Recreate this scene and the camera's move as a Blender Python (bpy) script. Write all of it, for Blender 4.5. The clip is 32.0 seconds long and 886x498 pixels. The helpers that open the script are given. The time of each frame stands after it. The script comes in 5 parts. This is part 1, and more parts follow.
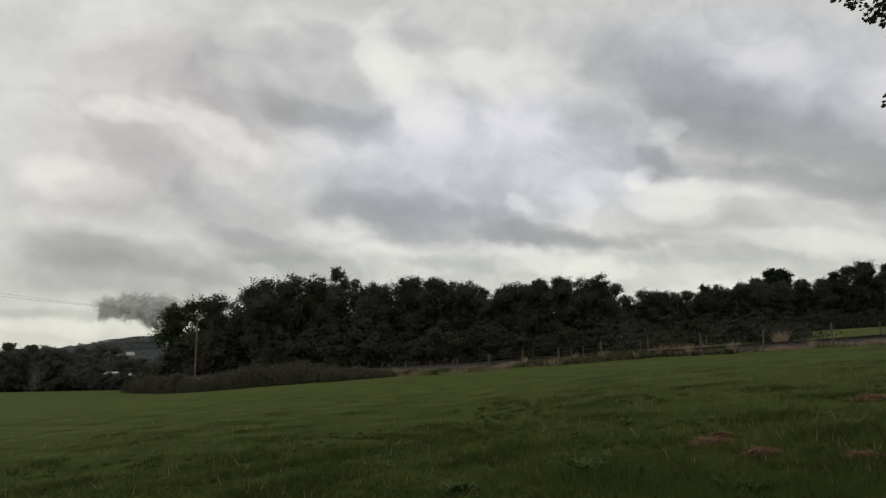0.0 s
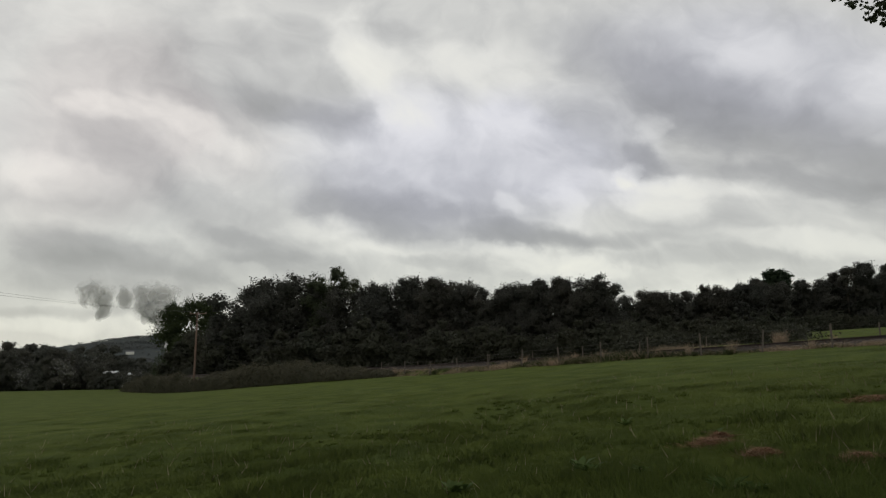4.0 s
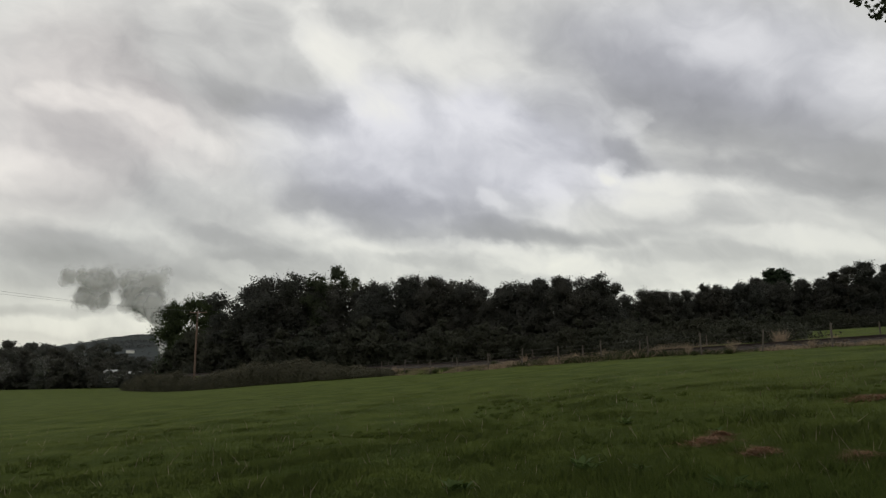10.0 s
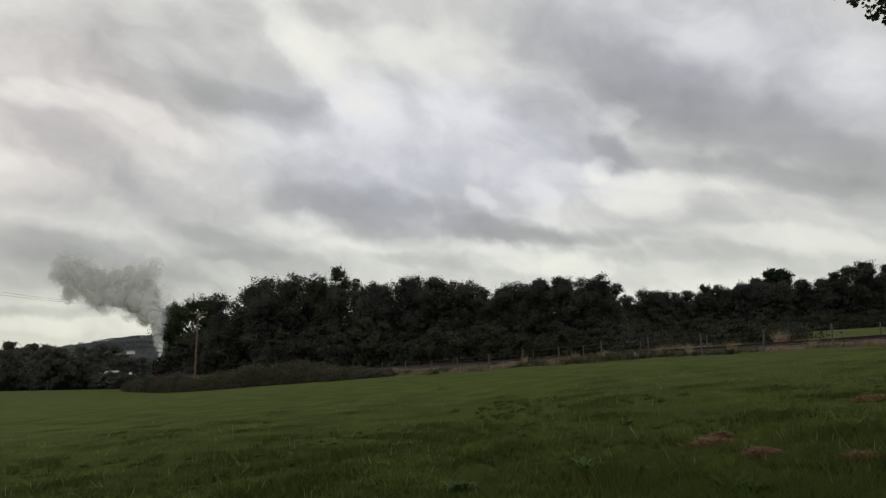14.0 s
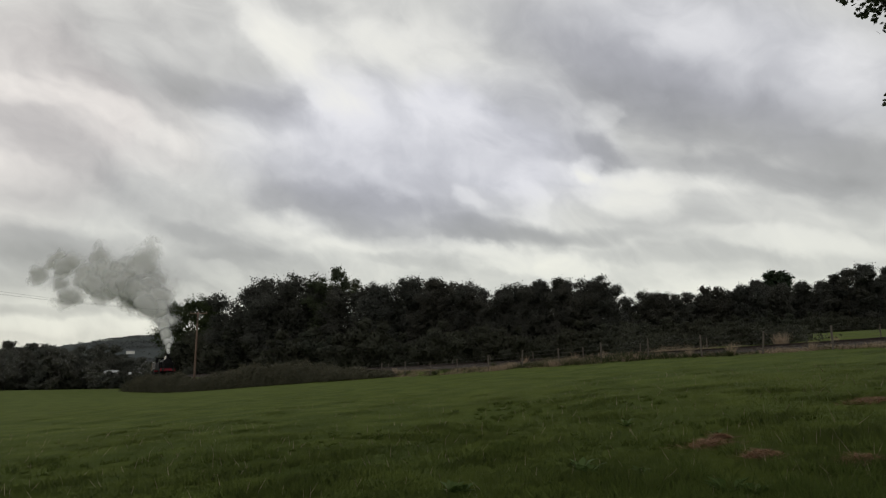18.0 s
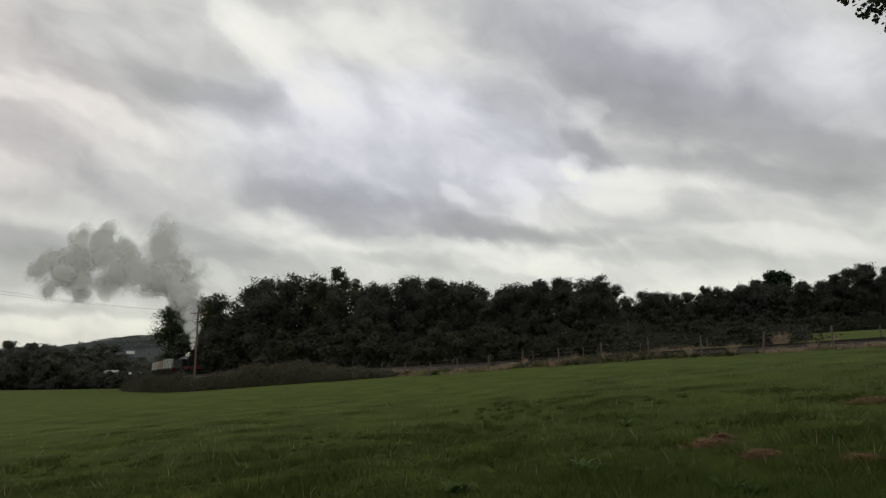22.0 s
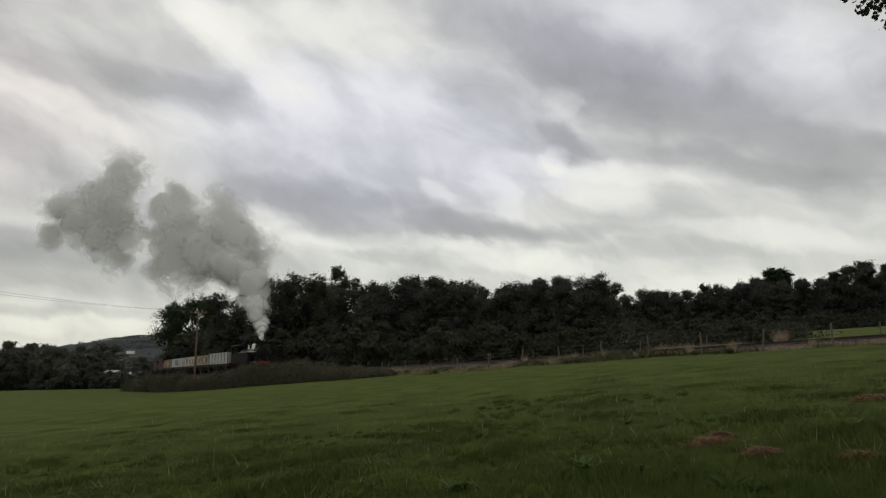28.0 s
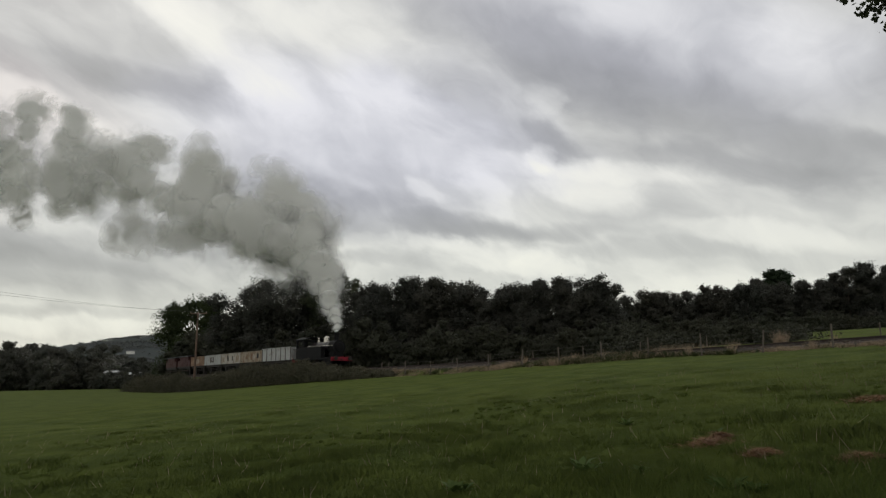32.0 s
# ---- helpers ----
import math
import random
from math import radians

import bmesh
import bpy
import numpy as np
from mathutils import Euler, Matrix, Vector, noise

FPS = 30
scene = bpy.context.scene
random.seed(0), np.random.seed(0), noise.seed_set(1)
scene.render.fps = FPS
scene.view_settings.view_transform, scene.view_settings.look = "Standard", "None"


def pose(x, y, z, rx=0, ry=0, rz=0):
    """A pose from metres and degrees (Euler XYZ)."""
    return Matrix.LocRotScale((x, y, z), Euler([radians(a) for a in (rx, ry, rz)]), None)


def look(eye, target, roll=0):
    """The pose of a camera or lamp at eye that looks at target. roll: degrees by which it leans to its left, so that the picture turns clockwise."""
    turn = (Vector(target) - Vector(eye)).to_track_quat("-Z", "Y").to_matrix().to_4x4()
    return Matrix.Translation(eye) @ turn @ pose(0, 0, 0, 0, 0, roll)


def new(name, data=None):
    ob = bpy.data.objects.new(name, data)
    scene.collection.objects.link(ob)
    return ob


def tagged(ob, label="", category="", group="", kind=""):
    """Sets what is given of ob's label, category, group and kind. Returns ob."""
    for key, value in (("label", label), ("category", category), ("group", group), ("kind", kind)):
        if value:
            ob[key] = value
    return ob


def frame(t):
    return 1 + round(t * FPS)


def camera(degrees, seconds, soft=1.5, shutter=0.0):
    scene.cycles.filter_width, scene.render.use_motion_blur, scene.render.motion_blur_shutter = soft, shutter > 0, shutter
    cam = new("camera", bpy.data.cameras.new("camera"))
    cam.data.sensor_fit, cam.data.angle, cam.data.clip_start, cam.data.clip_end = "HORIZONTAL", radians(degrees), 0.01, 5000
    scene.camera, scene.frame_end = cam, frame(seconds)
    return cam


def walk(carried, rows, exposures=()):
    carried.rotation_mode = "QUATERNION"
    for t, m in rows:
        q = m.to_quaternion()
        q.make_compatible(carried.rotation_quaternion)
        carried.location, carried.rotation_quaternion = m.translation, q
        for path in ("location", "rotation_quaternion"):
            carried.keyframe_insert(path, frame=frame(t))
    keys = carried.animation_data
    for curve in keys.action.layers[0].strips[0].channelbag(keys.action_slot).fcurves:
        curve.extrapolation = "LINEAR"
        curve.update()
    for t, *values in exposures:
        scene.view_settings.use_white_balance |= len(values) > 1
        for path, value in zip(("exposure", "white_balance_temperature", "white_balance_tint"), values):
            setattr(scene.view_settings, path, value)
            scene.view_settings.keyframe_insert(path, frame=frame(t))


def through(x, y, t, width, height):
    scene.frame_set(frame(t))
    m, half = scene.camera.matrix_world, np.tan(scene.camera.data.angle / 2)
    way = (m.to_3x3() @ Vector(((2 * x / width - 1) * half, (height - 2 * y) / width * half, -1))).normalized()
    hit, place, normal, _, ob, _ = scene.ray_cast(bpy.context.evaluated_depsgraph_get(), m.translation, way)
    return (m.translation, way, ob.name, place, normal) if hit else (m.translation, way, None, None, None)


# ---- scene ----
cam = camera(67, 32.0, soft=1.2)
EYE, TILT = 1.6, 10.007
# seconds, turn to the left, tilt up, lean (degrees)
SWAY = [
    (0.0, -0.018, 0.034, -0.171), (1.0, -0.024, 0.040, -0.140), (2.0, -0.033, 0.047, -0.097), (3.0, -0.028, 0.047, -0.086),
    (5.5, -0.070, -0.017, -0.034), (6.5, -0.072, -0.028, -0.071), (7.5, -0.066, -0.047, -0.044), (8.5, -0.051, -0.062, -0.019),
    (9.5, -0.030, -0.059, -0.028), (10.5, -0.015, -0.047, -0.005), (11.5, -0.010, -0.016, 0.012), (12.5, -0.006, -0.031, -0.022),
    (13.5, 0.011, -0.018, -0.091), (14.5, 0.020, 0.013, -0.034), (17.0, 0.023, 0.050, 0.072), (18.0, 0.014, 0.074, 0.133),
    (19.0, 0.003, 0.087, 0.103), (20.0, 0.007, 0.076, 0.129), (21.0, 0.015, 0.074, 0.130)]
SWAY += [
    (22.0, 0.028, 0.062, 0.131), (23.0, 0.030, 0.023, 0.161), (24.0, -0.007, 0.015, 0.108), (25.0, -0.047, -0.016, 0.040),
    (27.5, -0.004, -0.036, -0.060), (28.5, -0.003, -0.045, -0.110), (29.5, -0.003, -0.030, -0.161), (30.5, -0.009, 0.029, -0.150),
    (32.0, -0.003, 0.021, -0.013)]
walk(cam, [(t, pose(0, 0, EYE, 90 + TILT + up, 0, turn) @ pose(0, 0, 0, 0, 0, lean)) for t, turn, up, lean in SWAY], [(0.0, 0.0), (14.0, 0.04), (32.0, 0.09)])

# ---- world and light ----
world = bpy.data.worlds.new("overcast")
scene.world = world
world.use_nodes = True
wn = world.node_tree.nodes
sky = wn.new("ShaderNodeTexSky")
sky.sky_type, sky.sun_disc = "NISHITA", False
sky.sun_elevation, sky.sun_rotation = radians(38), radians(-35)
wn["Background"].inputs["Strength"].default_value = 0.08
world.node_tree.links.new(sky.outputs[0], wn["Background"].inputs["Color"])
sun = new("sun", bpy.data.lights.new("sun", "SUN"))
sun.data.energy, sun.data.angle, sun.data.color = 1.2, radians(25), (1.0, 0.96, 0.9)
sun.matrix_world = look((-57, 82, 78), (0, 0, 0))
scene.view_settings.exposure = 0.0


# ---- materials ----
class Nodes:
    """A node material in the making."""

    def __init__(self, name):
        self.mat = bpy.data.materials.new(name)
        self.mat.use_nodes = True
        self.tree = self.mat.node_tree
        self.tree.nodes.clear()
        self.out = self.tree.nodes.new("ShaderNodeOutputMaterial")

    def add(self, kind, operation="", clamp=False, interpolation="", data=""):
        node = self.tree.nodes.new("ShaderNode" + kind)
        if operation:
            node.operation = operation
        if clamp:
            node.use_clamp = True
        if interpolation:
            node.interpolation_type = interpolation
        if data:
            node.data_type = data
        return node

    def put(self, socket, value):
        if isinstance(value, bpy.types.NodeSocket):
            self.tree.links.new(value, socket)
        else:
            socket.default_value = value

    def coords(self, which="Object"):
        return self.add("TexCoord").outputs[which]

    def noise(self, vector, scale, detail=4.0, rough=0.55, warp=0.0, colour=False):
        n = self.add("TexNoise")
        for key, value in (("Vector", vector), ("Scale", scale), ("Detail", detail), ("Roughness", rough), ("Distortion", warp)):
            self.put(n.inputs[key], value)
        return n.outputs["Color" if colour else "Fac"]

    def math(self, op, a, b=0.0, c=0.0, clamp=False):
        n = self.add("Math", op, clamp)
        for i, value in enumerate((a, b, c)):
            self.put(n.inputs[i], value)
        return n.outputs[0]

    def vec(self, op, a, b=(0, 0, 0)):
        n = self.add("VectorMath", operation=op)
        self.put(n.inputs[0], a)
        self.put(n.inputs[1], b)
        return n.outputs["Value" if op in ("DOT_PRODUCT", "LENGTH") else "Vector"]

    def span(self, value, low, high, to_low=0.0, to_high=1.0, kind="SMOOTHSTEP"):
        n = self.add("MapRange", interpolation=kind)
        for i, v in enumerate((value, low, high, to_low, to_high)):
            self.put(n.inputs[i], v)
        return n.outputs[0]

    def ramp(self, fac, stops):
        n = self.add("ValToRGB")
        e = n.color_ramp.elements
        while len(e) < len(stops):
            e.new(0.5)
        for item, (at, col) in zip(e, stops):
            item.position, item.color = at, (*col, 1)
        self.put(n.inputs[0], fac)
        return n.outputs[0]

    def mix(self, fac, a, b):
        n = self.add("Mix", data="RGBA")
        self.put(n.inputs[0], fac)
        self.put(n.inputs[6], (*a, 1) if isinstance(a, tuple) else a)
        self.put(n.inputs[7], (*b, 1) if isinstance(b, tuple) else b)
        return n.outputs[2]

    def bump(self, height, strength=0.4, distance=0.02):
        n = self.add("Bump")
        self.put(n.inputs["Strength"], strength)
        self.put(n.inputs["Distance"], distance)
        self.put(n.inputs["Height"], height)
        return n.outputs[0]

    def surface(self, colour, rough=0.8, metal=0.0, normal=None, specular=0.3):
        n = self.add("BsdfPrincipled")
        self.put(n.inputs["Base Color"], (*colour, 1) if isinstance(colour, tuple) else colour)
        self.put(n.inputs["Roughness"], rough)
        self.put(n.inputs["Metallic"], metal)
        self.put(n.inputs["Specular IOR Level"], specular)
        if normal is not None:
            self.put(n.inputs["Normal"], normal)
        self.put(self.out.inputs[0], n.outputs[0])
        return self.mat


def worn(name, base, dirt, scale=3.0, rough=0.75, metal=0.0, low=0.45, high=0.7, bump=0.2, gloss=0.3):
    """Paint, wood or iron with stains at two scales and fine relief."""
    m = Nodes(name)
    co = m.coords()
    stain = m.span(m.noise(co, scale, 6, 0.65), low, high)
    grain = m.noise(co, scale * 14, 3)
    col = m.mix(m.math("MULTIPLY", stain, m.span(grain, 0.2, 0.7)), base, dirt)
    col = m.mix(m.math("MULTIPLY", m.noise(co, scale * 5, 4), 0.4), col, tuple(0.6 * c for c in base))
    return m.surface(col, m.span(stain, 0, 1, rough, min(1.0, rough + 0.15)), metal, m.bump(grain, bump, 0.01), gloss)


def leafy(name, dark, light, through=0.25):
    """Foliage: each leaf its own shade, with light coming through."""
    m = Nodes(name)
    isle = m.add("NewGeometry").outputs["Random Per Island"]
    tree = m.add("ObjectInfo").outputs["Random"]
    col = m.mix(m.span(isle, 0, 1, 0.2, 0.8, "LINEAR"), dark, light)
    col = m.mix(m.math("MULTIPLY", tree, 0.45), col, tuple(0.55 * (a + b) * f for a, b, f in zip(dark, light, (1.1, 0.9, 0.8))))
    col = m.mix(m.math("MULTIPLY", m.span(m.noise(m.coords(), 0.5, 3), 0.4, 0.7), 0.5), col, dark)
    d = m.add("BsdfPrincipled")
    m.put(d.inputs["Base Color"], col)
    m.put(d.inputs["Roughness"], 0.6)
    m.put(d.inputs["Specular IOR Level"], 0.08)
    t = m.add("BsdfTranslucent")
    m.put(t.inputs[0], col)
    s = m.add("MixShader")
    m.put(s.inputs[0], through)
    m.put(s.inputs[1], d.outputs[0])
    m.put(s.inputs[2], t.outputs[0])
    m.put(m.out.inputs[0], s.outputs[0])
    return m.mat


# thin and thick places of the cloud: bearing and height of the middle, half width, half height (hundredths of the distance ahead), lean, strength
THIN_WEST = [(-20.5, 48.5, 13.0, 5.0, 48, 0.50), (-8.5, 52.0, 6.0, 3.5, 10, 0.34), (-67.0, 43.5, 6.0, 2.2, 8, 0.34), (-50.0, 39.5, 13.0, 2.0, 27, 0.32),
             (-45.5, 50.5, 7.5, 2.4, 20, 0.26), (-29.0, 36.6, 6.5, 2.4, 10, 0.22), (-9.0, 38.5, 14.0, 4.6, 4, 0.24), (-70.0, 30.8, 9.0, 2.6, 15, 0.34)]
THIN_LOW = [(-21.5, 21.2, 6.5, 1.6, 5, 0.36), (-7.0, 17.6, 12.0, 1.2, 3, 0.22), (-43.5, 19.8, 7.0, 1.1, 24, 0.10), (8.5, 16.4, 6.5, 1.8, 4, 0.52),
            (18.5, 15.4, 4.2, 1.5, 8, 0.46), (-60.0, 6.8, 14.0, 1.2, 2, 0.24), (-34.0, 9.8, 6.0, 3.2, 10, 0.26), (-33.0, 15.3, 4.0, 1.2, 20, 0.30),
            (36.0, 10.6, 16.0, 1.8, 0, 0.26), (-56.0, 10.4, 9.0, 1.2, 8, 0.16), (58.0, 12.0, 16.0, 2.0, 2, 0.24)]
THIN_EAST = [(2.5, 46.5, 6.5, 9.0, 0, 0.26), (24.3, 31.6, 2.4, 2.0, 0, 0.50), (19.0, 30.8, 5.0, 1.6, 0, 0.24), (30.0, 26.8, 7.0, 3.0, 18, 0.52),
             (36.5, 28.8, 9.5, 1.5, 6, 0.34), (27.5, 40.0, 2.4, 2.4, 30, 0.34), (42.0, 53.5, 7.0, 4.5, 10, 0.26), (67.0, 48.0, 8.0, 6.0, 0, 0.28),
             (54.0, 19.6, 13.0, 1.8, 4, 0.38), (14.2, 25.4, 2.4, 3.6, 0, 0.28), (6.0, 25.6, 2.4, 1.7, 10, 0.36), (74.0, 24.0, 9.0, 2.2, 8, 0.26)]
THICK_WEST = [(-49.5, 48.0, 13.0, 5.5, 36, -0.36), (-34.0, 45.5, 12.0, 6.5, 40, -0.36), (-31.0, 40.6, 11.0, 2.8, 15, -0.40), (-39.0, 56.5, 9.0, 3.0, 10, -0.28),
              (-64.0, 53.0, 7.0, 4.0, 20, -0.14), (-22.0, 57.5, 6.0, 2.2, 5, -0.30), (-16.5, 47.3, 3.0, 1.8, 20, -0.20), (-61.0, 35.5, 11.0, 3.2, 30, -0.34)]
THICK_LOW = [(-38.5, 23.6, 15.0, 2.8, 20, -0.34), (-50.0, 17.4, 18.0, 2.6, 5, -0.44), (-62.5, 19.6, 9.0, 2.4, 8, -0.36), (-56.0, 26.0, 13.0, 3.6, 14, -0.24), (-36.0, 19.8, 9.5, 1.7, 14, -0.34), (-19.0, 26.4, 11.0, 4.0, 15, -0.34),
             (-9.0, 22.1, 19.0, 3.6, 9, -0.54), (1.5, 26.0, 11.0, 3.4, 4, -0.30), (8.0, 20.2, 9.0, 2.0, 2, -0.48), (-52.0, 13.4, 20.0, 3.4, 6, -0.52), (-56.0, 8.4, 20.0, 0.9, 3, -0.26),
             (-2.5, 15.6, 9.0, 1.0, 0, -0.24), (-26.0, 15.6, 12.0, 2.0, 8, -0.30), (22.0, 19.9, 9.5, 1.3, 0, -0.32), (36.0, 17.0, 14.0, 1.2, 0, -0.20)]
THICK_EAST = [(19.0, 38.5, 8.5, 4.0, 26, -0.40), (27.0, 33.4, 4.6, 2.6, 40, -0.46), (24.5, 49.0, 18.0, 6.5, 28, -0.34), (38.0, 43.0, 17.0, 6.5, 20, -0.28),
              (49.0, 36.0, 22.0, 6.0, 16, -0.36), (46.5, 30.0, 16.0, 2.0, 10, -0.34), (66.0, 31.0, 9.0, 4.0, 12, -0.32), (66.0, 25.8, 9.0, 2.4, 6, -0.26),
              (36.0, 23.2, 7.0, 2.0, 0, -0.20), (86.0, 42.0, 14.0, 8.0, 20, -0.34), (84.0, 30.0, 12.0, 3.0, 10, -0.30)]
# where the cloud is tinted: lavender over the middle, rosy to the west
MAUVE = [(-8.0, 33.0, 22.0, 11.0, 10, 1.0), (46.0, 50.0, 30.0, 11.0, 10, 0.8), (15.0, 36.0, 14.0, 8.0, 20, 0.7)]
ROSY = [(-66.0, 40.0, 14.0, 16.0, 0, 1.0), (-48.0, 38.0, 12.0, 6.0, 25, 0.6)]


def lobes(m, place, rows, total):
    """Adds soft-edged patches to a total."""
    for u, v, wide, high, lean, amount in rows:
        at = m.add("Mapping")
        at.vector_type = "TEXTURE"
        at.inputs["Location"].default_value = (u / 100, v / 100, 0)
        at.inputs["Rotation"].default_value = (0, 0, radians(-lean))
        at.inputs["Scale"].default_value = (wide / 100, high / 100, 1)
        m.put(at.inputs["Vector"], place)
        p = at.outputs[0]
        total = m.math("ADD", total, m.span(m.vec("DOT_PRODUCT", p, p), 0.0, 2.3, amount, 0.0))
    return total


def cloud_material():
    m = Nodes("cloud")
    co = m.coords()
    sep = m.add("SeparateXYZ")
    m.put(sep.inputs[0], co)
    x, y, z = sep.outputs
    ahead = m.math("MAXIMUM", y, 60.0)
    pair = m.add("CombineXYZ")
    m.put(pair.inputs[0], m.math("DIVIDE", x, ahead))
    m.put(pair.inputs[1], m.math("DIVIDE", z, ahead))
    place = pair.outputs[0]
    way = m.vec("NORMALIZE", m.vec("ADD", m.vec("MULTIPLY", co, (1, 1, 0)), (0, 0, 240)))
    lean = m.vec("DOT_PRODUCT", way, (0.32, 0.0, 1.35))
    tall = m.add("CombineXYZ")
    m.put(tall.inputs[2], lean)
    billow = m.vec("ADD", m.vec("MULTIPLY", way, (1, 1, 0)), tall.outputs[0])
    half = (0.5, 0.5, 0.5)
    slow = m.vec("SUBTRACT", m.noise(billow, 5.0, 3, 0.5, colour=True), half)
    quick = m.vec("SUBTRACT", m.noise(billow, 17.0, 4, 0.55, colour=True), half)
    flow = m.vec("ADD", m.vec("MULTIPLY", slow, (0.16, 0.075, 0)), m.vec("MULTIPLY", quick, (0.07, 0.032, 0)))
    place = m.vec("ADD", place, flow)
    curl = m.vec("ADD", billow, m.vec("MULTIPLY", slow, (0.30, 0.30, 0.30)))
    total = m.span(m.noise(curl, 4.2, 4, 0.5), 0.3, 0.7, -0.16, 0.16, "LINEAR")
    total = m.math("ADD", total, m.span(m.noise(curl, 13.0, 5, 0.56), 0.3, 0.7, -0.15, 0.15, "LINEAR"))
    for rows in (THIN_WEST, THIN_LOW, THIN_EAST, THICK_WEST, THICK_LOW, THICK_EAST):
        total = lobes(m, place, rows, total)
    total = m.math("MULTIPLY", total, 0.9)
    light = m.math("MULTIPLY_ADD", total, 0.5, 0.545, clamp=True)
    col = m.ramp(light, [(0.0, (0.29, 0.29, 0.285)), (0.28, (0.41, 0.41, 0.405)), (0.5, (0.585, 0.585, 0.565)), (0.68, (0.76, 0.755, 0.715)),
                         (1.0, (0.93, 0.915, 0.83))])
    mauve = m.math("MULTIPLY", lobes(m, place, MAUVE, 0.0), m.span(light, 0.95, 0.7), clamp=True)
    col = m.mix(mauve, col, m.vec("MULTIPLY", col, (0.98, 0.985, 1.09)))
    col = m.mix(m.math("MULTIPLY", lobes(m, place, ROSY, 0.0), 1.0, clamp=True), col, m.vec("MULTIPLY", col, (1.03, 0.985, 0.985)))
    low = m.span(m.vec("DOT_PRODUCT", way, (0, 0, 1)), 0.30, 0.08)
    col = m.mix(low, col, m.vec("MULTIPLY", col, (1.0, 1.01, 0.955)))
    glow = m.add("Emission")
    m.put(glow.inputs[0], col)
    gap = m.add("BsdfTransparent")
    s = m.add("MixShader")
    m.put(s.inputs[0], 0.93)
    m.put(s.inputs[1], gap.outputs[0])
    m.put(s.inputs[2], glow.outputs[0])
    m.put(m.out.inputs[0], s.outputs[0])
    m.mat.cycles.emission_sampling = "NONE"
    return m.mat


def meadow_colour(m, co):
    """Green of the sward, in patches of several sizes."""
    big, mid, small = m.noise(co, 0.06, 5, 0.6), m.noise(co, 0.7, 5, 0.65), m.noise(co, 9.0, 4, 0.7)
    col = m.mix(m.span(mid, 0.35, 0.68), (0.046, 0.064, 0.012), (0.072, 0.094, 0.017))
    col = m.mix(m.math("MULTIPLY", m.span(big, 0.45, 0.65), 0.6), col, (0.070, 0.086, 0.013))
    col = m.mix(m.math("MULTIPLY", m.span(small, 0.45, 0.75), 0.3), col, (0.030, 0.048, 0.012))
    # the sward looks brighter towards the hedge: that light is put into its colour
    lightened = m.span(m.vec("DOT_PRODUCT", co, (-0.45, 0.75, 0)), 3.0, 30.0)
    col = m.mix(m.math("MULTIPLY", lightened, 0.55), col, m.mix(m.span(mid, 0.35, 0.65), (0.056, 0.077, 0.013), (0.089, 0.111, 0.021)))
    straw = m.math("MULTIPLY", m.span(m.noise(co, 1.6, 5, 0.7), 0.64, 0.74), 0.3)
    return m.mix(straw, col, (0.15, 0.13, 0.06)), m.math("ADD", m.math("MULTIPLY", mid, 1.0), m.math("MULTIPLY", small, 0.35))


def grass_material():
    m = Nodes("grass_blade")
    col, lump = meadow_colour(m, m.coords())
    isle = m.add("NewGeometry")
    col = m.mix(m.math("MULTIPLY", isle.outputs["Random Per Island"], 0.35), col, (0.090, 0.112, 0.024))
    up = m.vec("NORMALIZE", m.vec("ADD", m.vec("MULTIPLY", isle.outputs["Normal"], (0.3, 0.3, 0.3)), (0, 0, 1)))
    return m.surface(col, 0.8, 0, up, 0.06)


def ground_material():
    m = Nodes("meadow")
    co = m.coords()
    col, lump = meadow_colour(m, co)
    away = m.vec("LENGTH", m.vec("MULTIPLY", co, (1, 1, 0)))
    # distance haze is mixed into the far wood and field colours
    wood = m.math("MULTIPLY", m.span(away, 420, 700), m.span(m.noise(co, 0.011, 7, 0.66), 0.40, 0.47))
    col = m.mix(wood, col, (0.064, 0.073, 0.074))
    hazy_far_field = m.math("MULTIPLY", m.span(away, 420, 700), m.span(m.noise(co, 0.011, 7, 0.66), 0.47, 0.40))
    col = m.mix(hazy_far_field, col, (0.110, 0.122, 0.108))
    return m.surface(col, 0.9, 0, m.bump(lump, 0.7, 0.12), 0.05)


def smoke_material(name, thin, thick, pale):
    """Smoke is dense in the heart of a billow and thins out to nothing at its rim."""
    m = Nodes(name)
    co = m.coords()
    dense = m.add("Attribute")
    dense.attribute_name = "smoke_depth"
    tone = m.add("ObjectInfo").outputs["Random"]
    shift = m.add("CombineXYZ")
    m.put(shift.inputs[0], m.math("MULTIPLY", tone, 300.0))
    uneven = m.math("MULTIPLY_ADD", m.noise(m.vec("ADD", co, shift.outputs[0]), 0.40, 6, 0.58, 0.7), 2.2, -0.98)
    col = m.mix(tone, (pale, pale, pale * 0.975), (pale + 0.05, pale + 0.05, pale * 0.975 + 0.05))
    d = m.add("BsdfDiffuse")
    m.put(d.inputs[0], col)
    t = m.add("BsdfTranslucent")
    m.put(t.inputs[0], col)
    body = m.add("MixShader")
    m.put(body.inputs[0], 0.35)
    m.put(body.inputs[1], d.outputs[0])
    m.put(body.inputs[2], t.outputs[0])
    clear = m.add("BsdfTransparent")
    s = m.add("MixShader")
    m.put(s.inputs[0], m.math("MULTIPLY", m.span(dense.outputs["Fac"], 0.0, 0.75), m.span(m.math("ADD", dense.outputs["Fac"], uneven), thin, thick)))
    m.put(s.inputs[1], clear.outputs[0])
    m.put(s.inputs[2], body.outputs[0])
    m.put(m.out.inputs[0], s.outputs[0])
    return m.mat


